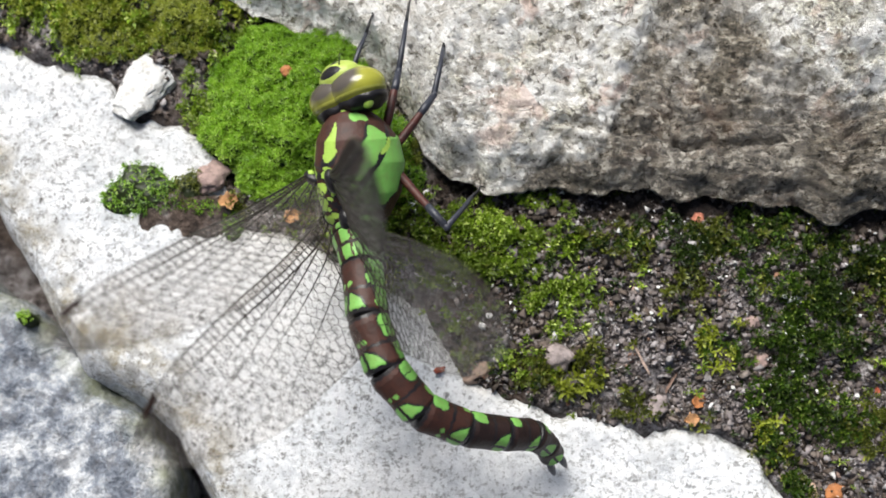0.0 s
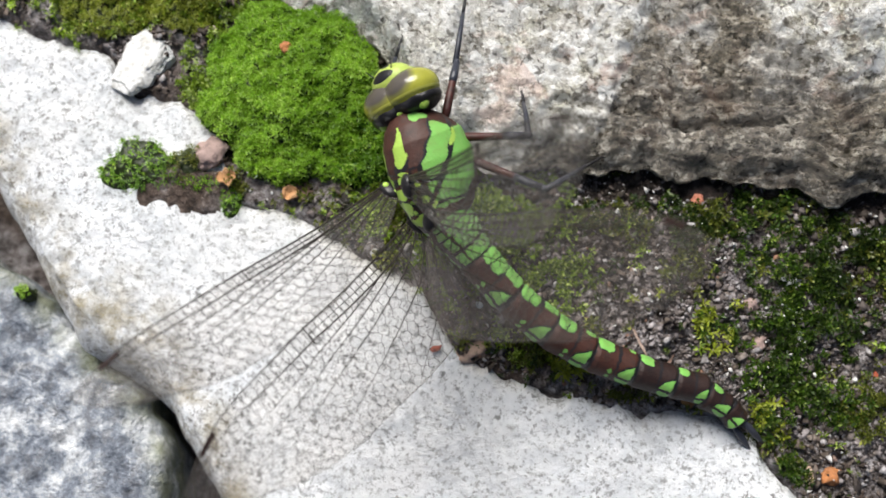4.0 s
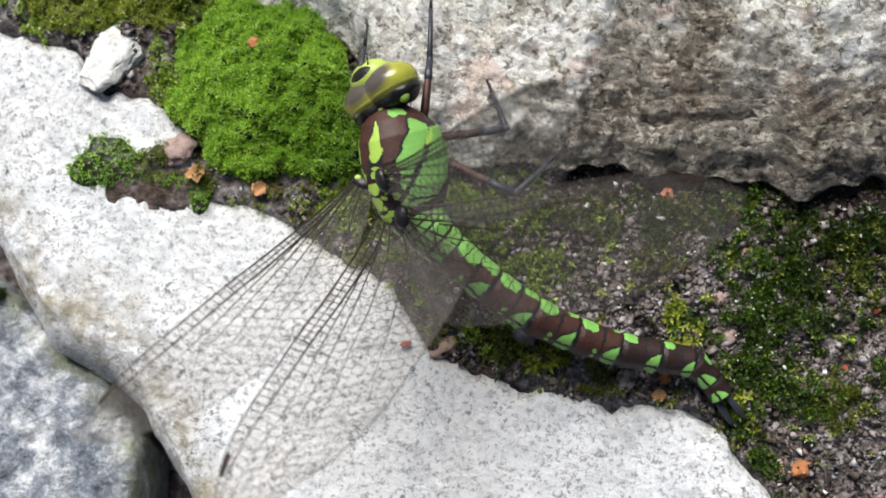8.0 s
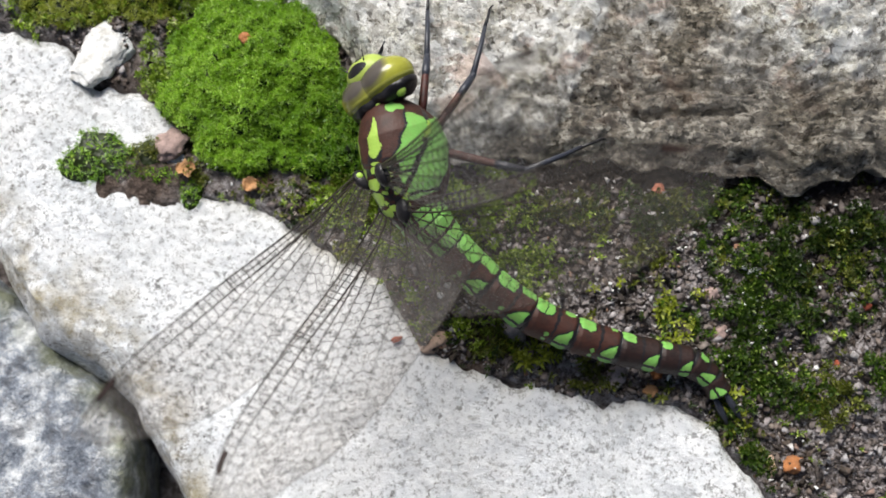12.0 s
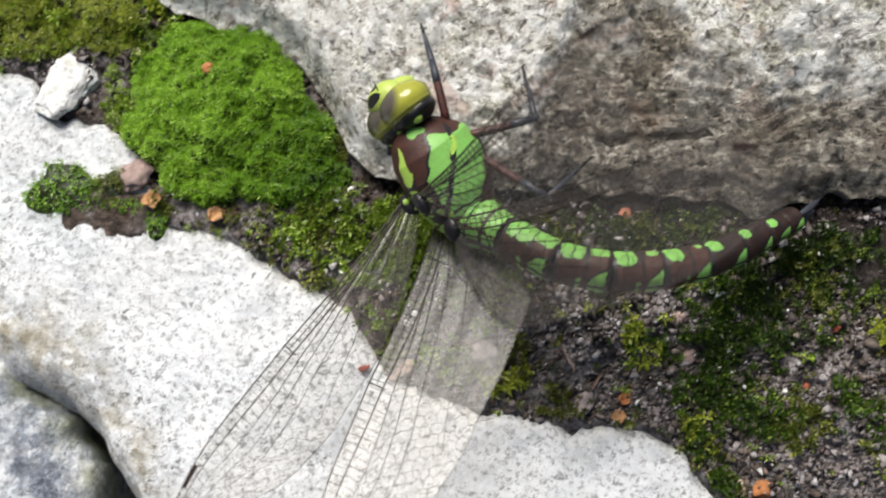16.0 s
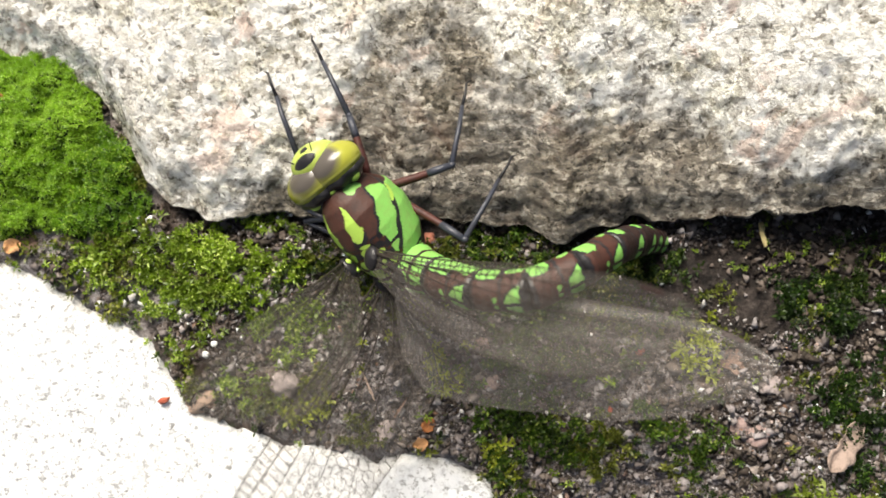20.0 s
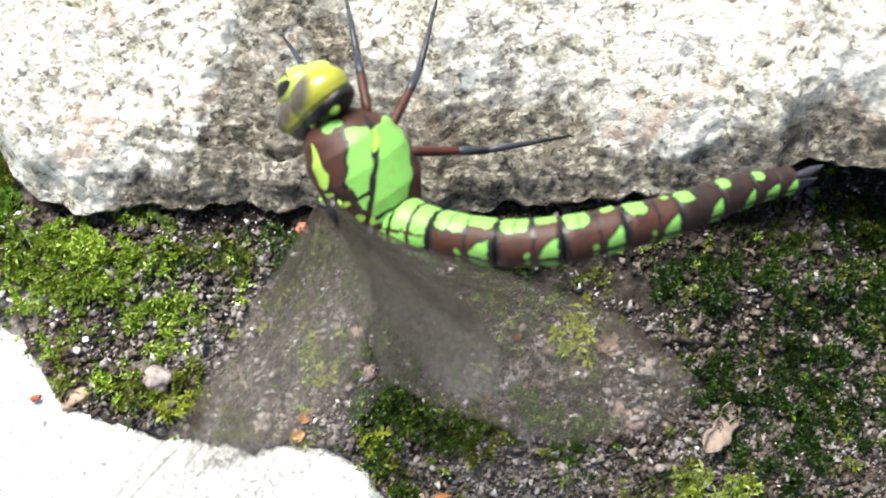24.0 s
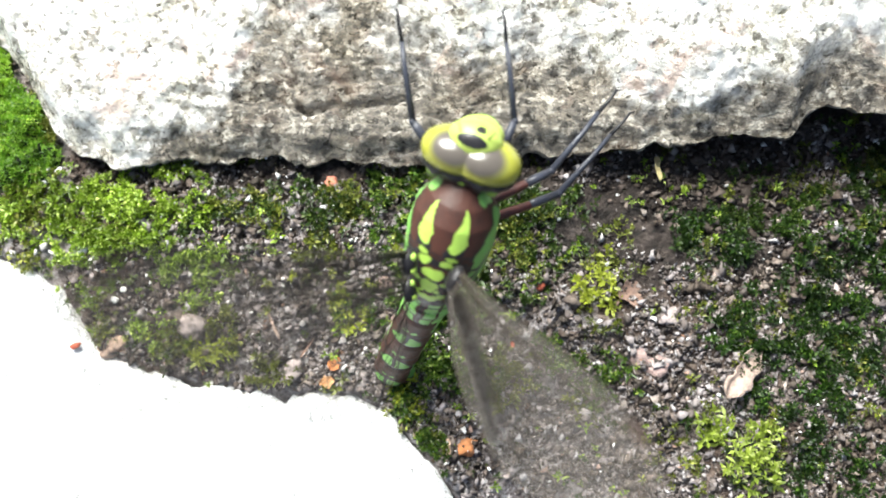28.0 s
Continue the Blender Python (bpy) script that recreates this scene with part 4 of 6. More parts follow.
def wing_membrane():
    """A thin clear film with a faint smoky tint; its gloss grows where it is seen at a slant."""
    n = Nodes("wing_membrane")
    t = n.t
    clear = n.add("ShaderNodeBsdfTransparent", Color=(0.955, 0.94, 0.92, 1))
    film = n.done(n.ramp(n.noise(0.004, 3), (0.3, (0.17, 0.15, 0.135)), (0.7, (0.27, 0.25, 0.235))), 0.45, None, 0.15)
    mix = t.nodes.new("ShaderNodeMixShader")
    mix.inputs[0].default_value = 0.125
    t.links.new(clear.outputs[0], mix.inputs[1])
    t.links.new(n.bsdf.outputs[0], mix.inputs[2])
    gloss = n.add("ShaderNodeBsdfGlossy", Color=(0.9, 0.9, 0.9, 1), Roughness=0.3, Normal=n.bump(n.noise(0.002, 2), 0.0002, 0.5))
    shine = n.math("MULTIPLY", n.math("POWER", n.add("ShaderNodeLayerWeight", Blend=0.5).outputs["Facing"], 3.0), 0.24)
    shine = n.math("ADD", shine, 0.02)
    top = t.nodes.new("ShaderNodeMixShader")
    t.links.new(shine, top.inputs[0])
    t.links.new(mix.outputs[0], top.inputs[1])
    t.links.new(gloss.outputs[0], top.inputs[2])
    t.links.new(top.outputs[0], t.nodes["Material Output"].inputs["Surface"])
    return film


MEMBRANE = wing_membrane()


def tube(stations, sides, paint, mats, dense=1):
    """Lofted body part. stations: x, half width, half height, height of the axis; paint(x, angle from the back in degrees) gives a material's number."""
    st = np.array(stations, float)
    nx = int((st[:, 0].max() - st[:, 0].min()) * 4 * dense) + 3
    order = np.argsort(st[:, 0])
    st = st[order]
    xs = np.linspace(st[0, 0], st[-1, 0], nx)
    w, h, c = (np.interp(xs, st[:, 0], st[:, i]) for i in (1, 2, 3))
    for _ in range(3):
        for a in (w, h, c):
            a[1:-1] = 0.25 * a[:-2] + 0.5 * a[1:-1] + 0.25 * a[2:]
    ang = np.linspace(0, 2 * np.pi, sides, endpoint=False)
    v = np.stack([np.repeat(xs[:, None], sides, 1), -np.sin(ang)[None] * w[:, None], np.cos(ang)[None] * h[:, None] + c[:, None]], -1)
    i = np.arange(nx * sides).reshape(nx, sides)
    j = np.roll(i, -1, 1)
    f = np.stack([i[:-1], i[1:], j[1:], j[:-1]], -1)
    co = np.concatenate([v.reshape(-1, 3), [[xs[0], 0, c[0]], [xs[-1], 0, c[-1]]]])
    faces = f.reshape(-1, 4).tolist()
    faces += [(i[0, k], j[0, k], nx * sides) for k in range(sides)] + [(j[-1, k], i[-1, k], nx * sides + 1) for k in range(sides)]
    me = mesh_of("body", co * MM, faces, mats)
    mid = 0.5 * (ang + np.concatenate([ang[1:], [2 * np.pi]]))
    deg = np.degrees(mid)
    deg = np.where(deg > 180, deg - 360, deg)
    which = [paint(0.5 * (xs[a] + xs[a + 1]), deg[b]) for a in range(nx - 1) for b in range(sides)]
    me.polygons.foreach_set("material_index", which + [1] * (2 * sides))
    return me


def within(x, a, cx, ca, rx, ra):
    return ((x - cx) / rx) ** 2 + ((a - ca) / ra) ** 2 < 1


def thorax_paint(x, a):
    """0 brown, 1 black, 2 green, 3 lime. The side bands slant forward and down, from the wing bases towards the legs."""
    s = abs(a + 1.2 * math.sin(x * 2.3 + a * 0.05))
    x = x + 0.14 * math.sin(a * 0.11 + x * 1.7) + 0.07 * math.sin(a * 0.31)
    q = s - 7.5 * x
    stripe = 21 + 1.6 * x
    if 0.3 < x < 5.4 and abs(s - stripe) < 10.5 * min(1, ((5.4 - x) / 3.0)) ** 0.8 * min(1, (x - 0.3) / 0.7) ** 0.5:
        return 3
    if -0.1 < x < 5.7 and abs(s - stripe) < 12.5 * min(1, ((5.7 - x) / 3.0)) ** 0.8:
        return 1 if x < 1.0 else 0
    if any(within(x, s, *c) for c in ((-0.4, 20, 0.3, 8), (-1.3, 15, 0.55, 9), (-2.9, 3, 0.75, 14), (-2.3, 36, 0.4, 6), (-4.9, 0, 0.9, 15), (-4.4, 40, 0.4, 6), (-6.5, 24, 0.4, 9),
                                     (-3.6, 27, 0.28, 5), (-5.8, 14, 0.3, 5), (-4.2, 20, 0.3, 6), (-6.9, 5, 0.6, 14), (-5.4, 52, 0.3, 5))):
        return 3
    if x < -0.2 and s < 52:
        return 1 if (int(x * 2.2 + 20) + int(s / 11)) % 3 else 0
    if within(x, q, 2.0, 89, 1.1, 4.5):
        return 3
    if x > 5.0 and within(x, s, 5.9, 74, 0.65, 20):
        return 2
    if abs(q - 89) < 4.0 + 1.2 * math.sin(x * 2.1) and -4 < x < 5:
        return 1
    if 50 < q < 86 and x < 5.0 - 0.004 * (s - 70) ** 2 * 0.2 and s > 46:
        return 1 if q > 84.5 or q < 51.5 or abs(x + 2.3) < 0.16 else 2
    if 92 < q < 150 and -6.2 + 0.02 * abs(q - 118) < x < 3.6 - 0.02 * abs(q - 118):
        return 1 if x < -5.2 and abs(x + 5.4) < 0.2 else 2
    if 150 <= q < 154 or 47 < q <= 50 and s > 46:
        return 1
    return 0


LATERAL = ((0.27, 0.25, 105, 44), (0.26, 0.22, 110, 38), (0.24, 0.20, 106, 34), (0.22, 0.18, 104, 29), (0.20, 0.16, 100, 25), (0.19, 0.15, 96, 21), (0.28, 0.2, 88, 20))
HIND_LATERAL = ((0.73, 0.2, 112, 32), (0.75, 0.17, 116, 23), (0.79, 0.12, 118, 15), (0.82, 0.07, 118, 11))


def lobe(u, s, uc, ru, sc, rs):
    return ((u - uc) / ru) ** 4 + ((s - sc) / rs) ** 4 < 1


def segment_paint(k, length):
    """0 brown, 1 black, 2 green, 3 lime: paired wedges before each joint, large side patches behind it, small saddle marks."""
    def paint(x, a):
        w = 0.010 * math.sin(a * 0.23 + k * 2) + 0.006 * math.sin(a * 0.61 + x * 3)
        u, s = -x / length + w, abs(a + 1.8 * math.sin(x * 1.9 + k) + 0.8 * math.sin(x * 5.3 + k))
        if u > 0.945 or u < 0.025:
            return 1
        if k <= 1:
            if s < 10 or abs(u - 0.5) < 0.05 or 34 < s < 41:
                return 1 if s < 3 or abs(u - 0.5) < 0.025 else 0
            return 2 if s < 140 else 0
        if 2 <= k < 9:
            if lobe(u, s, *LATERAL[k - 2]):
                return 1 if k < 5 and abs(u - 0.17 - 0.001 * s) < 0.012 else 2
            if lobe(u, s, LATERAL[k - 2][0], LATERAL[k - 2][1] + 0.025, LATERAL[k - 2][2], LATERAL[k - 2][3] + 3):
                return 1
        if k < 6 and lobe(u, s, *HIND_LATERAL[k - 2]):
            return 2
        wide = 46 if k < 7 else 38
        start = 0.63 if k < 8 else 0.4
        if start < u < 0.93 and 6 < s < 8 + wide * ((u - start) / (0.93 - start)) ** 0.5:
            return 2
        if start - 0.03 < u and 3 < s < 12 + wide * (max(u - start + 0.03, 0) / (0.93 - start)) ** 0.5 or s < 2.5 and u > 0.55:
            return 1
        if k < 6 and within(u, s, 0.44, 13, 0.05, 9):
            return 2
        if abs(u - 0.55) < 0.014 + 0.0003 * s:
            return 1
        return 0
    return paint


def ball(name, c, r, mat, seg=28, mark=None, mats=None):
    bm = bmesh.new()
    bmesh.ops.create_uvsphere(bm, u_segments=seg, v_segments=seg // 2 + 4, radius=1)
    for v in bm.verts:
        v.co = Vector((c[0] + v.co.x * r[0], c[1] + v.co.y * r[1], c[2] + v.co.z * r[2])) * MM
    me = bpy.data.meshes.new(name)
    bm.to_mesh(me)
    bm.free()
    for m in mats or [mat]:
        me.materials.append(m)
    me.polygons.foreach_set("use_smooth", [True] * len(me.polygons))
    if mark:
        me.polygons.foreach_set("material_index", [mark(*(Vector(p.center) / MM - Vector(c))) for p in me.polygons])
    return me


def forehead_mark(x, y, z):
    """1 on the black bar across the forehead, the spot before it and the seam between the eyes."""
    turn = math.degrees(math.atan2(x / 2.2, z / 2.4))
    bar = ((turn - 20) / 20) ** 2 + (y / 1.75) ** 2 < 1
    spot = ((turn - 60) / 13) ** 2 + ((y + 0.5) / 0.55) ** 2 < 1
    return int(bar or spot or x < -1.25)


def wavy(me):
    """A scalloped front edge for the back of the eye."""
    for v in me.vertices:
        v.co.x += 0.00028 * math.sin(v.co.y / MM * 2.4) * math.cos(v.co.z / MM * 0.8)
    return me


def rod(name, points, radii, mat, sides=8):
    """A jointed round rod through points (mm)."""
    pts = [Vector(p) for p in points]
    bm = bmesh.new()
    rings = []
    for i, p in enumerate(pts):
        d = (pts[min(i + 1, len(pts) - 1)] - pts[max(i - 1, 0)]).normalized()
        q = d.to_track_quat("Z", "Y")
        rings.append([bm.verts.new((p + q @ Vector((math.cos(a) * radii[i], math.sin(a) * radii[i], 0))) * MM) for a in [k * 2 * math.pi / sides for k in range(sides)]])
    for r0, r1 in zip(rings, rings[1:]):
        for k in range(sides):
            bm.faces.new((r0[k], r0[(k + 1) % sides], r1[(k + 1) % sides], r1[k]))
    bm.faces.new(rings[0][::-1])
    bm.faces.new(rings[-1])
    me = bpy.data.meshes.new(name)
    bm.to_mesh(me)
    bm.free()
    me.materials.append(mat)
    me.polygons.foreach_set("use_smooth", [True] * len(me.polygons))
    return me


def wing_meshes(length, chord, hind):
    """Membrane, veins and stigma of one wing: x along the span, y towards the trailing edge."""
    cf = line((0, 0.30), (0.05, 0.75), (0.14, 1.0), (0.35, 0.99), (0.6, 0.94), (0.8, 0.8), (0.92, 0.55), (0.98, 0.27), (1.0, 0.05)) if hind else \
        line((0, 0.22), (0.08, 0.42), (0.2, 0.66), (0.4, 0.9), (0.6, 1.0), (0.78, 0.93), (0.9, 0.68), (0.97, 0.36), (1.0, 0.05))

    def lead(s):
        return chord * (0.05 * np.sin(np.pi * np.clip(s / 0.5, 0, 1)) * 0.6 - 0.06 * (s > 0.5) * 0 + 0.22 * np.clip((s - 0.72) / 0.28, 0, 1) ** 2.2)

    def place(s, f):
        s, f = np.asarray(s, float), np.asarray(f, float)
        wave = 0.11 * np.cos(f * 26) * np.clip(1 - f, 0.2, 1) * np.clip(1 - s * 0.7, 0.2, 1)
        return np.stack([s * length, lead(s) + f * chord * cf(s) * (1 - 0.22 * np.clip((s - 0.72) / 0.28, 0, 1)), wave], -1)

    su, fv = np.meshgrid(np.linspace(0, 1, 60), np.linspace(0, 1, 44), indexing="ij")
    membrane = mesh_of("membrane", place(su, fv).reshape(-1, 3) * MM, grid_faces(60, 44), MEMBRANE)
    edges = []

    def run(f, s0, s1, r0, r1, n=40, weave=0.0):
        s = np.linspace(s0, s1, n)
        p = place(s, f(s) + weave * (np.arange(n) % 2 - 0.5))
        r = np.linspace(r0, r1, n)
        edges.extend((p[i], p[i + 1], r[i]) for i in range(n - 1))

    run(lambda s: 0 * s, 0, 1, 0.32, 0.16)
    run(lambda s: 0.055 + 0.02 * (1 - s), 0, 0.5, 0.22, 0.14)
    run(lambda s: 0.13 + 0 * s, 0, 0.97, 0.36, 0.14)
    run(lambda s: 0 * s + 1, 0.02, 1, 0.09, 0.07, 60)
    rear = [(lambda s: 0.13 + 0.17 * np.clip((s - 0.22) / 0.5, 0, 1), 0.22, 0.95), (lambda s: 0.15 + 0.30 * np.clip((s - 0.14) / 0.6, 0, 1), 0.14, 0.92),
            (lambda s: 0.2 + 0.42 * np.clip((s - 0.05) / 0.7, 0, 1), 0.0, 0.86), (lambda s: 0.34 + 0.5 * np.clip(s / 0.62, 0, 1) ** 1.2, 0.0, 0.62),
            (lambda s: 0.5 + 0.46 * np.clip(s / 0.36, 0, 1) ** 1.1, 0.0, 0.36)]
    for f, a, b in rear:
        run(f, a, b, 0.22, 0.07)
    # rungs of the leading strips
    for s in np.arange(0.03, 0.97, 1.05 / length):
        edges.append((place(s, 0.0), place(s, 0.13), 0.07))
    for s in np.arange(0.25, 0.93, 1.25 / length):
        edges.append((place(s, 0.13), place(s + 0.006, rear[0][0](s)), 0.065))
    # nodus and arculus
    edges.append((place(0.5, -0.02), place(0.505, 0.16), 0.22))
    edges.append((place(0.11, 0.02), place(0.125, 0.36), 0.2))
    edges.append((place(0.13, 0.3), place(0.17, 0.5), 0.14))
    # honeycomb of small cells behind
    step_s, step_f = 0.82 / length, 1.15 / chord
    ns, nf = int(0.97 / step_s), int(0.84 / step_f)

    def knot(i, j):
        k = lattice(np.array([i]), np.array([j]), np.array([0]), 5)[0] - 0.5
        m = lattice(np.array([i]), np.array([j]), np.array([1]), 5)[0] - 0.5
        sign = 1 if (i + j) % 2 else -1
        return min(0.01 + (i + 0.45 * k) * step_s, 0.99), min(0.16 + (j + 0.2 * sign + 0.3 * m) * 0.84 / nf, 1.0)

    for j in range(nf + 1):
        for i in range(ns):
            s, f = knot(i, j)
            if s > 0.25 and f < rear[0][0](np.array(s)) * 0.98 or s < 0.12 and f < 0.3:
                continue
            edges.append((place(s, f), place(*knot(i + 1, j)), 0.05))
            if j < nf and (i + j) % 2:
                edges.append((place(s, f), place(*knot(i, j + 1)), 0.05))
    co, fa = [], []
    p = np.array([e[0] for e in edges])
    q = np.array([e[1] for e in edges])
    r = np.array([e[2] for e in edges])[:, None]
    d = q - p
    d /= np.linalg.norm(d, axis=1)[:, None] + 1e-9
    across = np.cross(d, (0, 0, 1.0))
    up = np.cross(across, d)
    tall = np.where(r < 0.075, 1.25, 0.45)  # the fine cross veins stand up as ridges
    corners = [across * r * 0.5, -across * r * 0.25 + up * r * tall, -across * r * 0.25 - up * r * tall]
    co = np.stack([p + c for c in corners] + [q + c for c in corners], 1).reshape(-1, 3)
    n0 = np.arange(len(edges))[:, None] * 6
    fa = np.concatenate([n0 + np.array([[0, 1, 4, 3]]), n0 + np.array([[1, 2, 5, 4]]), n0 + np.array([[2, 0, 3, 5]])])
    veins = fast_mesh("veins", co * MM, fa, VEIN)
    ss, ff = np.meshgrid(np.linspace(0.855, 0.912, 10), np.linspace(0.0, 0.07, 4), indexing="ij")
    a, b = place(ss, ff).reshape(-1, 3) + (0, 0, 0.12), place(ss, ff).reshape(-1, 3) - (0, 0, 0.12)
    g = grid_faces(10, 4)
    stigma = mesh_of("stigma", np.concatenate([a, b]) * MM, np.concatenate([g, g[:, ::-1] + 40]), DUSK)
    return membrane, veins, stigma


VEIN = body_paint("wing_vein", (0.032, 0.026, 0.022), 0.34)

SEGMENTS = ((2.6, 3.4), (4.6, 3.4), (7.2, 2.75), (6.8, 2.65), (6.6, 2.65), (6.4, 2.5), (5.8, 2.35), (4.8, 2.25), (3.8, 2.1), (2.6, 1.75))
LEGS = (("fore", 4.6, 1.7, -3.6, 8.2, 12.4), ("middle", 1.8, 2.0, -4.4, 9.4, 13.0), ("hind", -1.0, 2.0, -4.6, 11.4, 14.6))
WING_ROOTS = ((-1.0, 2.8, 5.6), (-6.0, 2.4, 3.6), (-1.0, -2.8, 5.6), (-6.0, -2.4, 3.6))


def build_dragonfly():
    fly = tagged(new("dragonfly"), "green-spotted brown hawker dragonfly with clear veined wings", "dragonfly")
    parts = {"fly": fly, "wings": [], "abdomen": [], "femurs": [], "tibias": []}
    stations = ((-8.6, 2.6, 2.8, 0.9), (-6.8, 3.6, 4.4, 0.3), (-3.8, 4.7, 5.7, -0.2), (0, 5.1, 6.1, -0.4), (3, 4.8, 5.6, -0.3), (5.2, 3.7, 4.2, 0.1), (6.8, 2.2, 2.4, 0.4), (7.8, 1.4, 1.5, 0.4))
    part("thorax", tube(stations, 150, thorax_paint, [BROWN, BLACK, GREEN, LIME], 3.2), fly, "chestnut thorax with bright green side bands and stripes")
    head = part("head", ball("head", (8.7, 0, 0.0), (1.5, 4.3, 2.7), BLACK), fly, "broad head with huge olive-yellow eyes")
    for side in (1, -1):
        part("eye", ball("eye", (9.7, side * 1.7, 0.6), (2.7, 4.0, 3.5), EYE, 48), head, "glossy olive compound eye with a grey-violet sheen")
        part("eye_rim", ball("eye_rim", (8.95, side * 1.68, 0.6), (1.35, 3.86, 3.37), RIM, 40), head, "olive yellow hind rim of the eye")
        part("eye_back", wavy(ball("eye_back", (8.0, side * 1.6, 0.4), (1.5, 3.75, 3.15), BLACK, 40)), head)
        part("eye_spot", ball("eye_spot", (7.35, side * 3.4, 1.7), (0.9, 0.85, 0.7), LIME, 16), head, "pale yellow spot behind the eye")
        part("antenna", rod("antenna", ((11.8, side * 0.9, 2.0), (13.0, side * 1.5, 2.6), (14.2, side * 2.2, 2.8)), (0.2, 0.1, 0.05), BLACK), head)
    part("face", ball("face", (11.7, 0, -1.4), (1.8, 2.7, 2.6), YELLOW, 32), head, "lime yellow face")
    part("forehead", ball("forehead", (11.8, 0, 1.0), (2.2, 3.1, 2.4), YELLOW, 72, forehead_mark, [YELLOW, BLACK]), head, "yellow forehead with a black bar and spot")
    part("mouth", ball("mouth", (12.0, 0, -3.0), (1.2, 1.8, 1.1), LIME, 20), head)
    part("nape_spot", ball("nape_spot", (7.35, 0, 2.6), (0.4, 0.6, 0.4), LIME, 14), head, "small yellow nape spot")
    parts["head"] = head
    for k, (length, r) in enumerate(SEGMENTS):
        nxt = SEGMENTS[min(k + 1, 9)][1]
        st = ((0.25, r * 0.90, r * 0.90, 0), (-length * 0.12, r, r * 1.0, 0), (-length * 0.5, (r + nxt) / 2 * 0.97, (r + nxt) / 2 * 0.97, 0), (-length * 0.9, nxt * 1.02, nxt * 1.02, 0), (-length, nxt * 0.92, nxt * 0.92, 0))
        parts["abdomen"].append(part("abdomen_segment", tube(st, 96, segment_paint(k, length), [BROWN if k < 6 else DUSK, BLACK, GREEN, LIME], 4.5), fly))
    tail = parts["abdomen"][-1]
    for side in (1, -1):
        nu = np.linspace(0, 1, 10)
        w = 0.75 * np.sin(np.pi * np.clip(nu * 0.92 + 0.06, 0, 1)) + 0.12
        part("tail_appendage", rod("tail_appendage", [(-2.3 - 5.2 * u, side * (0.75 + 0.25 * u), 0.25 - 0.6 * u * u) for u in nu], list(w * 0.62), SLATE), tail, "dark leaf-shaped tail appendage")
    part("ovipositor", rod("ovipositor", ((-0.5, 0, -1.3), (-2.2, 0, -1.9), (-3.8, 0, -1.7)), (0.55, 0.5, 0.2), BLACK), tail)
    sets = (wing_meshes(50, 11.2, False), wing_meshes(48, 14.8, True))
    for k in range(4):
        membrane, veins, stigma = sets[k % 2]
        w = part("wing", veins, fly, "clear wing with black net veins")
        part("membrane", membrane, w, "clear faintly smoky membrane")
        part("stigma", stigma, w, "dark brown wing mark")
        part("wing_base", ball("wing_base", (0.2, 1.1, 0), (1.2, 1.6, 0.85), BLACK, 16), w)
        part("base_spot", ball("base_spot", (0.5, 0.5, 0.6), (0.45, 0.5, 0.35), LIME, 14), w, "lime spot at the wing base")
        part("base_spot", ball("base_spot", (0.1, 2.0, 0.55), (0.5, 0.4, 0.3), LIME, 14), w, "lime spot at the wing base")
        parts["wings"].append(w)
    for side in (1, -1):
        for name, x, y, z, a, b in LEGS:
            femur = rod("femur", [(0, 0, 0), (a * 0.15, 0, 0.1), (a * 0.5, 0, 0.15), (a * 0.9, 0, 0), (a, 0, 0)], (0.5, 0.6, 0.54, 0.45, 0.35), RED)
            f = part("femur", femur, fly, "red-brown thigh")
            part("thigh_end", rod("thigh_end", [(a * 0.62, 0, 0.1), (a * 0.75, 0, 0.07), (a * 0.99, 0, 0)], (0.5, 0.56, 0.46), SLATE), f)
            part("knee", ball("knee", (a, 0, 0), (0.55, 0.45, 0.45), SLATE, 12), f)
            t = part("tibia", rod("tibia", [(0, 0, 0), (b * 0.5, 0, 0.1), (b * 0.72, 0, 0)], (0.42, 0.34, 0.28), SLATE), fly, "blue-black shin")
            part("foot", rod("foot", [(b * 0.72, 0, 0), (b * 0.9, 0, 0.12), (b, 0, 0), (b + 0.5, 0, 0.5)], (0.26, 0.2, 0.17, 0.07), BLACK), t)
            for q in range(6):
                u = b * (0.12 + 0.1 * q)
                part("spine", rod("spine", [(u, 0, -0.25), (u + 0.35, (0.45 if q % 2 else -0.45), -0.9)], (0.06, 0.02), BLACK, 4), t)
            parts["femurs"].append(f)
            parts["tibias"].append(t)
    return parts


FLY = build_dragonfly()
SKYWARD = Vector((0, -0.29, 0.957))  # the way the flat of the wings turns, towards the light
STANCES = []


def stance(t, middle, ahead, back, abdomen, wingtips, twists, feet):
    """Where the dragonfly is at t (mm): its middle, the way it faces, the way its back faces, points along the abdomen, the four wing tips, the twist of each wing in degrees and the four feet that grip."""
    STANCES.append((t, middle, ahead, back, abdomen, wingtips, twists, feet))


def frame_of(x_axis, z_hint, at):
    x = Vector(x_axis).normalized()
    z = Vector(z_hint)
    z = (z - z.dot(x) * x).normalized()
    m = Matrix((x, z.cross(x), z)).transposed().to_4x4()
    m.translation = at
    return m


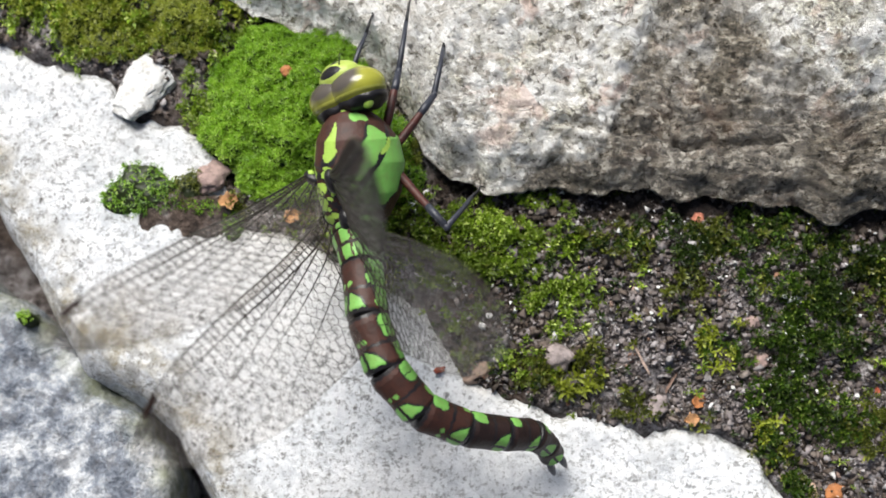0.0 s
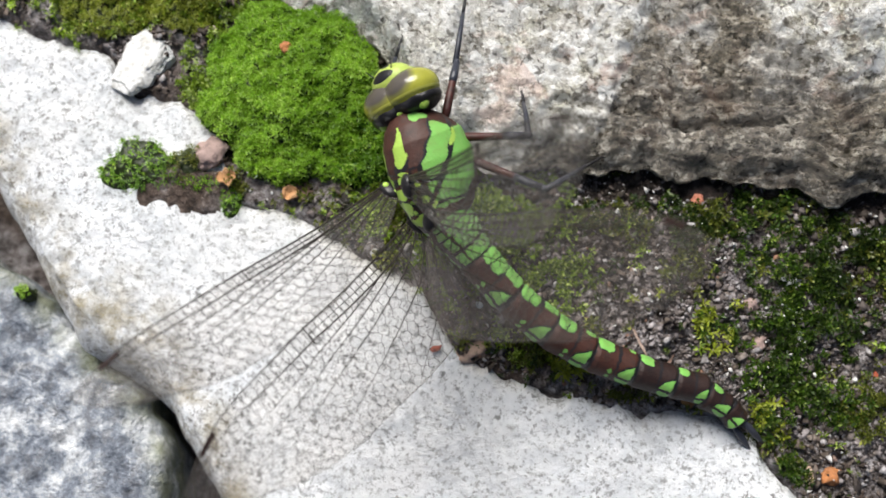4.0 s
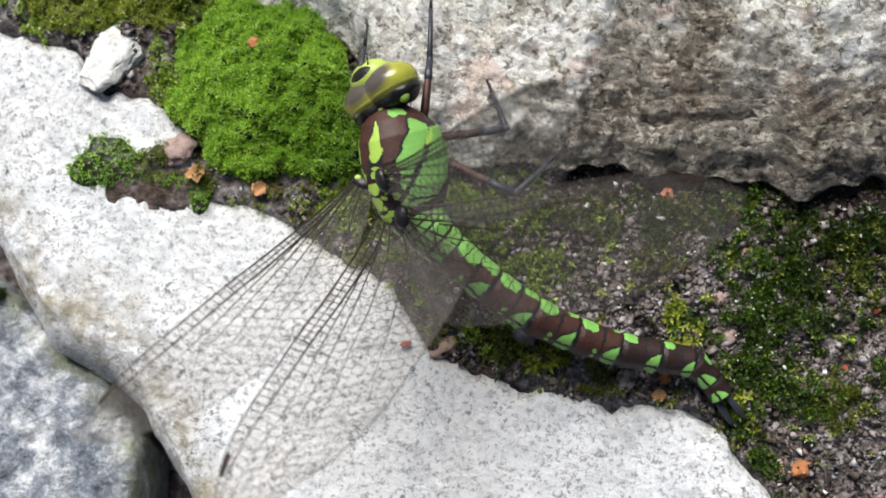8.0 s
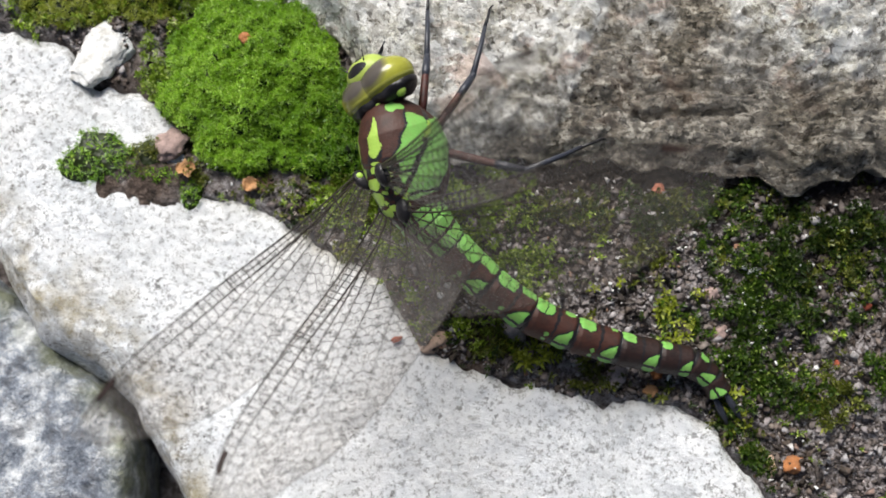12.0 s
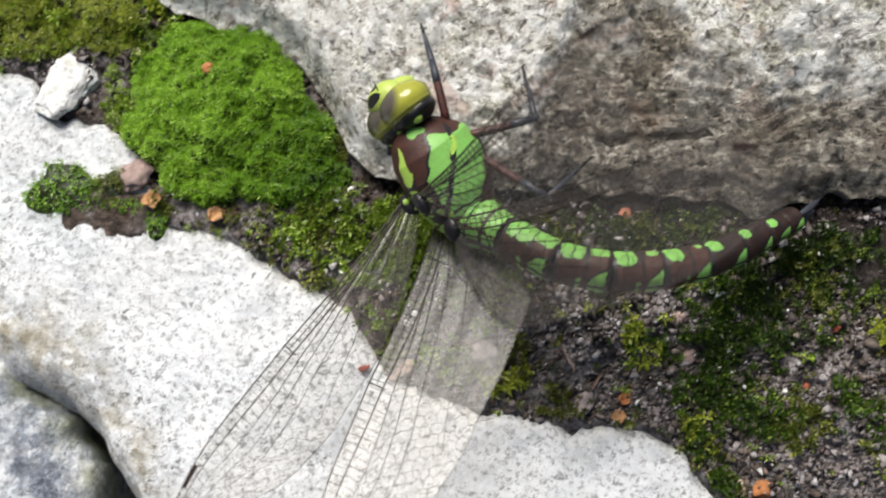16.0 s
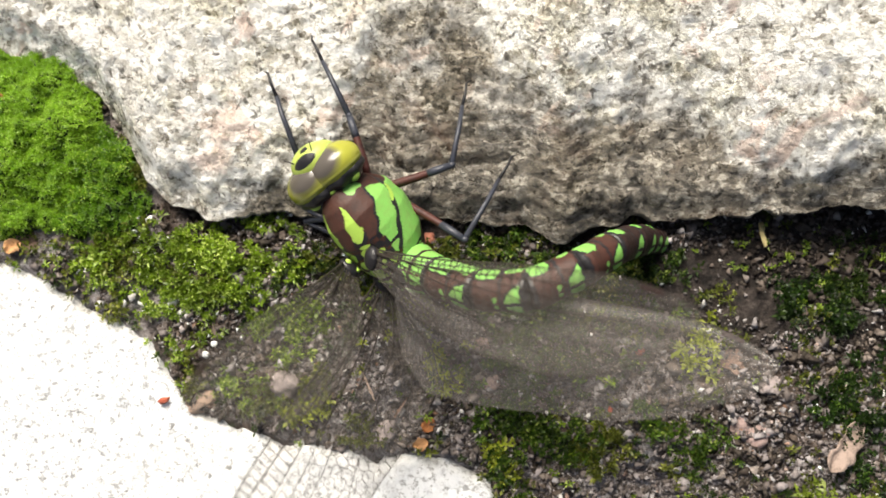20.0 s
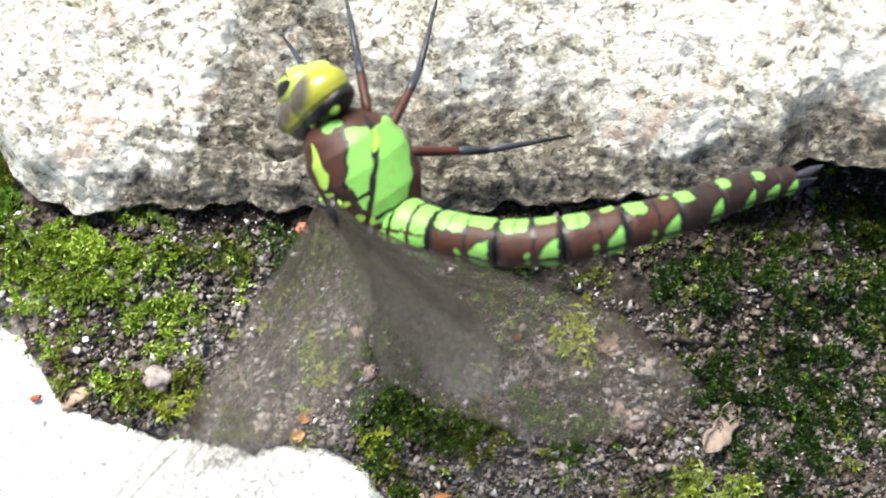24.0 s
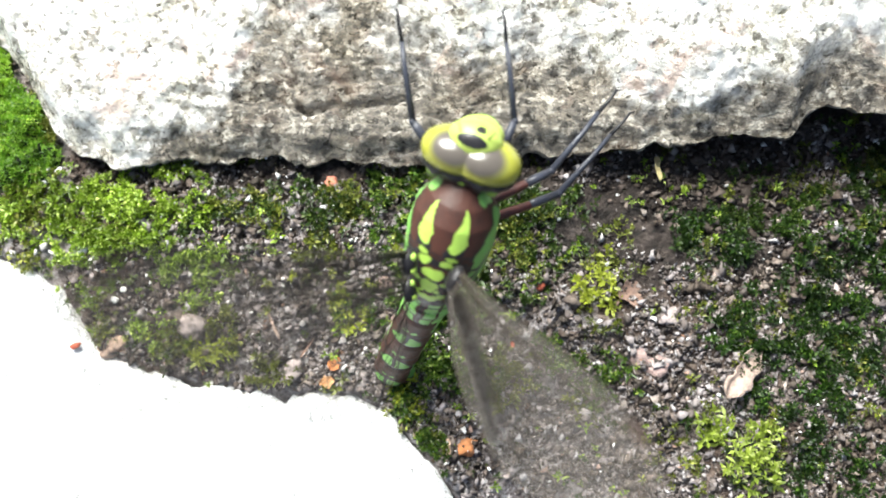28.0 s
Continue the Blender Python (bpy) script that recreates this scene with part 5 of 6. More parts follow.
def abdomen_poses(body, points, roll):
    """Rigid segments laid end to end along a smooth curve through the points, in the body's space; roll: degrees by which the tail turns over on the way."""
    inv = body.inverted()
    p = [Vector((-6.9, 0, 0.6))] + [inv @ Vector(q) for q in points]
    p = [p[0] + Vector((2.5, 0, 0.1))] + p
    fine = []
    for i in range(1, len(p) - 1):
        a, b, c, d = p[i - 1], p[i], p[i + 1], p[min(i + 2, len(p) - 1)]
        for s in np.linspace(0, 1, 12, endpoint=False):
            fine.append(0.5 * (2 * b + (c - a) * s + (2 * a - 5 * b + 4 * c - d) * s * s + (3 * b - a - 3 * c + d) * s ** 3))
    fine.append(p[-1])
    run = np.concatenate([[0], np.cumsum([(b - a).length for a, b in zip(fine, fine[1:])])])
    total = sum(s[0] for s in SEGMENTS) + 4.0
    at, done, z, out = p[1], 0.0, Vector((0, 0, 1)), []
    for length, _ in SEGMENTS:
        ends = [Vector([np.interp(f / total * run[-1], run, [q[i] for q in fine]) for i in range(3)]) for f in (done, done + length)]
        x = (ends[0] - ends[1]).normalized()
        m = frame_of(x, Matrix.Rotation(radians(roll / len(SEGMENTS)), 3, x) @ z, at * MM)
        z = m.to_3x3() @ Vector((0, 0, 1))
        out.append(m)
        at = at - x * length
        done += length
    return out


def limb_poses(hip, foot, a, b, out_way):
    """Thigh and shin from hip to foot, bent outwards."""
    hip, foot, out_way = Vector(hip), Vector(foot), Vector(out_way)
    d = foot - hip
    far = min(max(d.length, abs(a - b) + 0.8), a + b - 0.15)
    u = d.normalized()
    k = (a * a - b * b + far * far) / (2 * far)
    h = math.sqrt(max(a * a - k * k, 0.01))
    pole = out_way - out_way.dot(u) * u
    knee = hip + u * k + pole.normalized() * h
    end = hip + u * far
    return frame_of(knee - hip, out_way, hip * MM), frame_of(end - knee, out_way, knee * MM)


def motions():
    rows = {}
    for t, middle, ahead, back, abdomen, tips, twists, feet in STANCES:
        body = frame_of(ahead, back, Vector(middle))
        inv = body.inverted()
        placed = body.copy()
        placed.translation = Vector(middle) * MM
        rows.setdefault(FLY["fly"], []).append((t, placed))
        neck = Matrix.Translation(Vector((7.4 + float(np.interp(t, (25.3, 25.4), (0, 0.9))), 0, 0.2)) * MM)
        turned = float(np.interp(t, (0, 3, 6, 8, 12, 16, 17, 22.5, 24, 24.6, 25.4), (20, 8, 14, 20, 20, 12, 0, 3, 13, 8, 0)))
        rolled = float(np.interp(t, (24.5, 25.4), (25, 0)))
        rows.setdefault(FLY["head"], []).append((t, neck @ Matrix.Rotation(radians(turned), 4, Vector((0, -0.85, 0.53))) @ Matrix.Rotation(radians(rolled), 4, "X") @ Matrix.Rotation(radians(float(np.interp(t, (24.4, 25.4), (10, 4)))), 4, "Y") @ Matrix.Translation(Vector((-8, 0, -0.3)) * MM)))
        for ob, m in zip(FLY["abdomen"], abdomen_poses(body, abdomen, float(np.interp(t, (12, 16, 17), (32, 20, 0))))):
            rows.setdefault(ob, []).append((t, m))
        for ob, root, tip, twist in zip(FLY["wings"], WING_ROOTS, tips, twists):
            span = ((inv @ Vector(tip)) - Vector(root)).normalized()
            rear = (inv.to_3x3() @ SKYWARD).cross(span).normalized()
            rear = rear if rear.x < 0 else -rear
            rear = 0.75 * rear + 0.25 * Vector((-1, 0, 0))
            rear = (rear - rear.dot(span) * span).normalized()
            rear = math.cos(radians(twist)) * rear + math.sin(radians(twist)) * span.cross(rear)
            m = Matrix((span, rear, span.cross(rear))).transposed().to_4x4()
            m.translation = Vector(root) * MM
            rows.setdefault(ob, []).append((t, m))
        flying = 24.55 < t < 25.35
        grips = {0: feet[0], 3: feet[1], 4: feet[2], 5: feet[3]}
        for k in range(6):
            side = 1 if k < 3 else -1
            name, x, y, z, a, b = LEGS[k % 3]
            foot = Vector((x - 9, side * (6.5 if t < 25.35 else 1.5), -4.0))
            if flying:
                foot = Vector((x - 2, side * 3.5, -7.5))
            elif k in grips:
                foot = inv @ Vector(grips[k])
            out_way = ((0.3, -0.6, -0.8)[k % 3], side * 1.0, 0.9 if k == 0 else 0.2) if k in grips else (0.0, side * 1.0, 0.2) if t < 25.35 else (0.0, side * 0.1, -1.0)
            thigh, shin = limb_poses((x, side * y, z), foot, a, b, out_way)
            rows.setdefault(FLY["femurs"][k], []).append((t, thigh))
            rows.setdefault(FLY["tibias"][k], []).append((t, shin))
    for ob, keys in rows.items():
        walk(ob, keys)


def take_stances():
    stance(0.0, (-17.3, 21.8, 20.2), (-0.100, 0.920, 0.379), (-0.819, -0.292, 0.494),
           [(-15.5, 7.7, 19.2), (-14.2, 0.9, 20.1), (-11.1, -5.4, 19.2), (-6.0, -9.6, 16.7), (1.1, -10.5, 12.9), (7.9, -9.9, 7.7), (11.3, -13.2, 0.2)],
           [(-42.6, -10.2, 55.4), (-35.3, -18.1, 48.6), (-11.6, 4.0, 71.9), (0.6, -5.0, 61.1)], (30, -1, 21, 30),
           [(-17.4, 46.4, 15.8), (-12.3, 47.0, 18.4), (-7.0, 44.5, 15.5), (-1.1, 22.9, 11.8)])
    stance(0.7, (-18.0, 22.0, 19.9), (-0.087, 0.922, 0.378), (-0.812, -0.285, 0.509),
           [(-17.3, 8.7, 17.9), (-16.8, 1.4, 17.6), (-14.0, -6.0, 15.8), (-8.1, -10.5, 13.1), (-0.1, -12.1, 9.7), (6.1, -14.0, 4.7), (9.0, -17.0, -1.2)],
           [(-43.4, -9.4, 55.6), (-36.6, -17.6, 48.4), (-12.6, 5.1, 71.9), (1.6, -3.4, 60.7)], (30, 0, 18, 0),
           [(-17.4, 46.4, 15.8), (-12.3, 47.0, 18.4), (-7.0, 44.5, 15.5), (-1.1, 22.9, 11.8)])
    stance(1.0, (-18.1, 22.1, 20.1), (-0.077, 0.925, 0.372), (-0.809, -0.276, 0.519),
           [(-16.8, 9.8, 21.7), (-19.2, 2.5, 24.1), (-19.8, -3.3, 24.6), (-17.9, -8.8, 22.0), (-13.2, -13.1, 16.8), (-7.9, -16.1, 9.4), (-4.2, -18.8, 0.9)],
           [(-43.5, -8.7, 56.3), (-37.1, -17.1, 49.0), (-12.8, 5.9, 72.4), (2.3, -2.5, 60.9)], (30, 0, 16, -15),
           [(-17.4, 46.4, 15.8), (-12.3, 47.0, 18.4), (-7.0, 44.5, 15.5), (-1.1, 22.9, 11.8)])
    stance(1.4, (-17.2, 22.8, 20.2), (-0.108, 0.919, 0.379), (-0.806, -0.304, 0.508),
           [(-14.3, 9.8, 19.5), (-13.2, 2.3, 20.3), (-10.5, -4.5, 19.5), (-4.6, -9.6, 17.1), (2.7, -12.4, 13.3), (8.5, -14.9, 7.9), (11.8, -17.3, 1.6)],
           [(-45.1, -9.2, 53.9), (-37.1, -18.0, 46.7), (-8.4, 6.2, 71.6), (6.1, -1.7, 59.3)], (30, 0, 11, -8),
           [(-17.4, 46.4, 15.8), (-12.3, 47.0, 18.4), (-7.0, 44.5, 15.5), (-1.1, 22.9, 11.8)])
    stance(1.6, (-16.3, 23.2, 20.3), (-0.190, 0.905, 0.380), (-0.798, -0.368, 0.477),
           [(-11.5, 10.8, 21.3), (-8.1, 3.8, 23.5), (-3.7, -1.0, 24.0), (1.9, -4.3, 22.2), (7.8, -6.5, 17.9), (12.8, -9.3, 11.1), (16.1, -12.4, 3.0)],
           [(-44.3, -11.2, 51.8), (-34.8, -19.6, 44.9), (-6.3, 7.0, 71.5), (8.8, 0.2, 59.2)], (30, 0, 9, -5),
           [(-17.4, 46.4, 15.8), (-12.3, 47.0, 18.4), (-7.0, 44.5, 15.5), (-1.1, 22.9, 11.8)])
    stance(1.8, (-15.2, 23.7, 20.5), (-0.248, 0.892, 0.377), (-0.790, -0.412, 0.454),
           [(-9.4, 11.8, 20.7), (-4.8, 5.7, 22.4), (1.0, 1.0, 22.6), (8.0, -0.3, 21.3), (15.9, 0.6, 18.4), (22.5, 0.4, 13.2), (26.4, -1.0, 6.5)],
           [(-43.6, -12.3, 50.0), (-32.8, -20.5, 43.4), (-3.9, 8.1, 71.5), (11.3, 2.2, 59.2)], (30, 0, 6, -1),
           [(-17.4, 46.4, 15.8), (-12.3, 47.0, 18.4), (-7.0, 44.5, 15.5), (-1.1, 22.9, 11.8)])
    stance(2.0, (-13.2, 23.4, 20.3), (-0.300, 0.878, 0.372), (-0.783, -0.450, 0.430),
           [(-7.0, 13.4, 16.3), (-2.2, 8.1, 14.3), (4.0, 3.1, 12.0), (11.3, 0.6, 10.1), (18.6, -0.0, 8.4), (25.3, -4.7, 5.1), (29.9, -11.0, 1.1)],
           [(-42.0, -14.2, 47.6), (-30.0, -22.1, 41.5), (-1.0, 8.5, 71.1), (14.5, 3.2, 58.8)], (30, 0, 4, 2),
           [(-17.4, 46.4, 15.8), (-12.3, 47.0, 18.4), (-7.0, 44.5, 15.5), (-1.1, 22.9, 11.8)])
    stance(3.0, (-8.9, 21.3, 19.2), (-0.407, 0.843, 0.351), (-0.751, -0.528, 0.397),
           [(-2.2, 10.7, 14.1), (3.3, 5.7, 11.2), (10.4, 1.1, 8.3), (18.3, -1.3, 6.1), (27.1, -3.4, 4.0), (33.7, -6.1, 1.8), (35.8, -10.6, -0.9)],
           [(-42.6, -15.0, 43.6), (-31.9, -22.2, 38.6), (5.1, 6.9, 69.6), (18.5, 1.0, 58.4)], (30, 0, -4, -12),
           [(-13.3, 41.0, 14.9), (-4.8, 47.2, 17.4), (3.6, 34.1, 13.7), (14.5, 25.4, 12.2)])
    stance(6.0, (-6.7, 19.4, 18.5), (-0.312, 0.878, 0.362), (-0.773, -0.456, 0.441),
           [(-0.2, 9.4, 13.4), (5.2, 5.1, 10.7), (11.2, 2.2, 8.4), (18.3, -0.3, 6.3), (26.6, -1.7, 4.5), (35.4, -2.7, 2.7), (41.1, -8.4, -0.4)],
           [(-39.3, -17.7, 42.9), (-27.4, -25.4, 38.3), (9.8, 8.5, 68.6), (25.3, 6.4, 55.5)], (30, -1, 5, -1),
           [(-13.3, 41.0, 14.9), (-4.8, 47.2, 17.4), (3.6, 34.1, 13.7), (14.5, 25.4, 12.2)])
    stance(8.0, (-6.8, 19.8, 18.5), (-0.284, 0.885, 0.368), (-0.775, -0.438, 0.455),
           [(-0.5, 9.7, 13.4), (5.0, 6.1, 10.9), (10.9, 2.8, 8.6), (18.0, 0.5, 6.5), (26.3, -1.1, 4.6), (35.0, -1.8, 3.1), (41.2, -8.6, -0.4)],
           [(-37.3, -20.0, 41.1), (-24.3, -26.5, 38.2), (9.9, 9.2, 68.6), (27.3, 7.4, 53.6)], (30, 30, 5, 0),
           [(-13.3, 41.0, 14.9), (-4.8, 47.2, 17.4), (3.6, 34.1, 13.7), (14.5, 25.4, 12.2)])
    stance(12.0, (-5.6, 19.9, 18.4), (-0.323, 0.871, 0.369), (-0.777, -0.467, 0.422),
           [(0.8, 9.8, 13.2), (6.3, 5.6, 10.5), (12.6, 2.0, 8.0), (21.2, -0.5, 5.9), (29.1, -1.5, 4.2), (37.1, -2.6, 2.5), (41.3, -8.8, -0.8)],
           [(-36.3, -20.1, 40.5), (-23.7, -26.9, 36.4), (8.8, 10.7, 69.5), (25.9, 8.6, 56.1)], (8, 30, 1, -1),
           [(-8.9, 39.4, 14.6), (-4.0, 45.3, 15.6), (4.7, 43.8, 15.3), (21.0, 26.4, 12.4)])
    stance(13.3, (-3.5, 21.0, 18.7), (-0.415, 0.836, 0.359), (-0.797, -0.524, 0.300),
           [(4.3, 11.7, 17.5), (10.2, 8.4, 18.1), (16.8, 6.0, 17.6), (24.2, 4.8, 15.9), (32.0, 4.6, 12.9), (40.4, 5.5, 8.9), (46.9, 2.3, 2.9)],
           [(-36.0, -21.6, 32.2), (-21.6, -27.9, 30.7), (10.8, 15.1, 69.4), (27.3, 13.4, 57.1)], (2, 30, -1, 1),
           [(-8.9, 39.4, 14.6), (-4.0, 45.3, 15.6), (4.7, 43.8, 15.3), (21.0, 26.4, 12.4)])
    stance(14.5, (-0.3, 22.3, 18.6), (-0.544, 0.731, 0.413), (-0.754, -0.641, 0.141),
           [(8.6, 15.4, 16.4), (15.6, 13.8, 16.6), (23.0, 13.0, 16.1), (30.5, 13.2, 14.8), (38.8, 14.1, 12.7), (47.2, 15.5, 9.8), (54.2, 12.0, 4.8)],
           [(-29.7, -24.7, 20.0), (-13.7, -29.6, 20.6), (14.5, 16.4, 68.3), (30.4, 17.1, 56.7)], (-4, 30, -3, 2),
           [(-5.8, 40.5, 14.8), (0.3, 44.1, 15.4), (6.4, 40.4, 14.8), (21.4, 28.2, 12.7)])
    stance(15.5, (2.0, 22.3, 18.5), (-0.581, 0.709, 0.399), (-0.758, -0.650, 0.052),
           [(10.1, 13.7, 18.9), (15.0, 10.0, 21.0), (20.9, 7.4, 21.5), (27.4, 6.7, 20.3), (35.1, 8.2, 17.4), (43.1, 12.8, 13.7), (51.1, 18.1, 9.2)],
           [(-28.6, -23.8, 19.6), (-12.1, -29.1, 20.5), (15.4, 18.8, 68.2), (34.3, 16.0, 55.3)], (-1, 23, -2, -4),
           [(-3.9, 38.7, 14.5), (0.3, 45.0, 15.6), (14.5, 39.7, 14.7), (24.3, 27.6, 12.6)])
    stance(16.0, (4.1, 22.8, 18.0), (-0.574, 0.694, 0.434), (-0.757, -0.652, 0.040),
           [(12.6, 14.3, 17.3), (17.6, 11.0, 18.7), (23.9, 9.3, 19.2), (31.1, 9.9, 18.4), (38.8, 12.4, 16.3), (46.2, 16.9, 13.3), (55.1, 22.7, 9.9)],
           [(-27.2, -22.7, 20.0), (-10.4, -28.3, 20.0), (19.6, 19.7, 66.8), (39.1, 15.4, 52.0)], (1, 18, -2, -6),
           [(-3.9, 38.7, 14.5), (0.3, 45.0, 15.6), (14.5, 39.7, 14.7), (24.3, 27.6, 12.6)])
    stance(16.3, (3.8, 23.5, 17.9), (-0.558, 0.693, 0.457), (-0.720, -0.678, 0.149),
           [(12.1, 14.5, 17.3), (17.6, 10.0, 18.8), (23.9, 7.0, 19.1), (30.4, 5.9, 17.7), (38.2, 6.1, 14.5), (45.8, 8.4, 10.2), (53.7, 13.1, 5.7)],
           [(-28.3, -19.9, 29.3), (-13.0, -25.6, 26.8), (22.0, 15.2, 66.2), (42.5, 10.4, 47.9)], (0, 10, -4, -9),
           [(-4.6, 38.9, 14.5), (3.4, 49.7, 18.1), (13.3, 41.2, 14.9), (28.4, 26.9, 12.5)])
    stance(17.0, (14.3, 22.0, 16.2), (-0.638, 0.589, 0.497), (-0.507, -0.806, 0.304),
           [(22.6, 15.2, 17.3), (28.1, 13.2, 20.8), (34.1, 12.8, 22.5), (40.5, 14.6, 21.9), (46.9, 17.9, 18.9), (54.6, 21.3, 13.5), (61.8, 22.5, 6.1)],
           [(-11.2, -17.4, 44.2), (0.1, -22.2, 37.8), (37.5, 2.4, 61.3), (58.2, 0.1, 36.9)], (0, -9, -8, -14),
           [(3.0, 42.5, 15.1), (14.0, 47.9, 16.3), (27.2, 35.4, 13.9), (35.8, 25.3, 12.2)])
    stance(18.5, (21.1, 21.3, 14.2), (-0.527, 0.650, 0.548), (-0.447, -0.760, 0.472),
           [(29.1, 12.5, 15.4), (34.6, 9.8, 19.7), (40.6, 9.0, 21.7), (46.1, 10.6, 21.1), (51.7, 14.8, 17.8), (57.1, 20.2, 12.1), (62.5, 25.3, 4.8)],
           [(4.8, -4.2, 58.3), (1.3, -16.4, 41.8), (53.4, 6.8, 55.2), (67.2, 4.1, 33.3)], (3, -10, -11, -17),
           [(8.3, 42.2, 15.1), (14.0, 45.8, 18.5), (33.4, 40.8, 14.8), (36.9, 25.3, 12.2)])
    stance(20.0, (22.8, 21.9, 13.9), (-0.646, 0.559, 0.520), (-0.354, -0.823, 0.444),
           [(32.2, 14.2, 15.4), (37.9, 11.7, 19.5), (43.3, 11.9, 21.6), (48.2, 14.7, 21.0), (52.6, 18.3, 17.3), (57.0, 21.3, 10.6), (61.7, 23.4, 2.2)],
           [(9.0, -6.5, 57.0), (7.6, -22.1, 35.9), (56.6, 4.6, 53.1), (71.8, 5.5, 27.9)], (5, -10, -10, -14),
           [(7.9, 42.2, 15.1), (13.9, 46.1, 17.5), (34.8, 41.6, 15.0), (41.2, 31.9, 13.3)])
    stance(21.3, (30.8, 20.6, 19.7), (-0.618, 0.638, 0.459), (-0.530, -0.770, 0.357),
           [(38.4, 11.7, 21.7), (43.6, 8.6, 25.7), (49.0, 7.3, 27.5), (54.7, 8.0, 26.5), (60.8, 11.1, 22.8), (67.2, 15.1, 16.5), (73.1, 19.6, 8.9)],
           [(8.1, -12.6, 55.7), (10.5, -25.0, 34.9), (56.1, -2.8, 62.0), (68.9, -4.7, 47.4)], (6, -10, -4, -3),
           [(7.9, 42.2, 15.1), (13.9, 46.1, 17.5), (34.8, 41.6, 15.0), (41.2, 31.9, 13.3)])
    stance(22.5, (37.7, 19.5, 25.5), (-0.571, 0.714, 0.404), (-0.676, -0.689, 0.262),
           [(45.1, 10.7, 25.8), (49.6, 6.9, 28.0), (55.3, 4.4, 28.8), (61.5, 3.9, 28.0), (68.6, 6.3, 25.7), (76.5, 11.0, 22.2), (85.9, 18.4, 18.5)],
           [(6.9, -15.8, 53.2), (13.1, -26.4, 34.2), (53.8, -8.2, 69.7), (60.7, -11.0, 62.5)], (7, -10, 1, 7),
           [(27.8, 42.2, 17.4), (29.1, 43.5, 27.5), (61.4, 26.2, 21.3), (50.4, 28.1, 12.7)])
    stance(23.0, (37.7, 21.3, 26.0), (-0.534, 0.767, 0.355), (-0.729, -0.631, 0.266),
           [(44.8, 12.0, 28.0), (49.9, 8.6, 31.4), (55.3, 6.5, 32.9), (61.6, 6.5, 32.3), (68.9, 8.7, 29.7), (76.5, 13.0, 25.4), (83.3, 20.0, 20.7)],
           [(12.2, -11.3, 60.0), (9.8, -22.4, 35.7), (51.3, -10.0, 68.8), (59.7, -9.9, 63.2)], (10, -10, 22, 10),
           [(28.5, 43.4, 15.9), (35.8, 46.3, 21.0), (47.0, 40.1, 14.7), (65.5, 27.6, 16.6)])
    stance(23.5, (36.2, 21.4, 29.3), (-0.501, 0.753, 0.428), (-0.755, -0.622, 0.210),
           [(44.3, 11.8, 24.9), (51.3, 7.6, 23.5), (59.4, 5.4, 22.6), (68.2, 5.7, 22.4), (77.0, 7.9, 22.6), (83.8, 10.7, 23.1), (89.3, 14.1, 23.6)],
           [(18.2, -13.3, 64.5), (6.5, -21.8, 35.0), (50.5, -9.0, 72.0), (62.7, -8.9, 63.3)], (13, -10, 30, 5),
           [(28.5, 43.4, 15.9), (35.8, 46.3, 21.0), (47.0, 40.1, 14.7), (65.5, 27.6, 16.6)])
    stance(24.0, (39.9, 21.7, 32.4), (-0.532, 0.734, 0.423), (-0.771, -0.626, 0.115),
           [(47.8, 14.1, 32.4), (54.0, 12.2, 34.8), (60.3, 11.8, 36.2), (67.7, 13.4, 36.3), (74.9, 15.6, 34.8), (82.5, 19.2, 32.2), (93.0, 22.5, 28.8)],
           [(28.0, -13.9, 67.8), (9.7, -21.6, 33.4), (52.0, -5.4, 77.4), (68.7, -4.8, 66.7)], (16, -10, 30, 0),
           [(28.8, 43.0, 23.0), (37.1, 46.5, 28.3), (48.7, 46.4, 27.4), (65.8, 30.8, 19.8)])
    stance(24.2, (42.0, 19.6, 34.8), (-0.521, 0.774, 0.361), (-0.756, -0.614, 0.225),
           [(49.5, 12.0, 34.7), (55.2, 10.3, 36.6), (61.8, 10.1, 37.7), (69.1, 12.1, 37.8), (75.6, 14.5, 36.3), (83.3, 17.9, 33.9), (95.9, 20.9, 30.8)],
           [(32.3, -11.7, 74.6), (12.4, -23.5, 42.3), (56.6, -2.0, 82.0), (72.8, -2.5, 70.5)], (16, -10, 30, 0),
           [(27.8, 39.6, 27.5), (36.8, 44.3, 32.4), (48.3, 45.1, 31.2), (64.7, 29.4, 18.0)])
    stance(24.4, (40.3, 20.8, 33.0), (-0.428, 0.783, 0.453), (-0.726, -0.596, 0.343),
           [(46.7, 11.7, 33.5), (51.7, 7.9, 36.1), (58.3, 5.5, 37.1), (65.6, 6.0, 36.6), (73.4, 9.0, 34.4), (80.1, 13.3, 30.6), (86.9, 18.7, 26.1)],
           [(36.5, -10.9, 73.5), (11.1, -21.5, 45.0), (62.0, -2.0, 76.8), (76.0, -2.8, 62.7)], (16, -10, 30, 0),
           [(27.8, 39.6, 27.5), (36.8, 44.3, 32.4), (48.3, 45.1, 31.2), (64.7, 29.4, 18.0)])
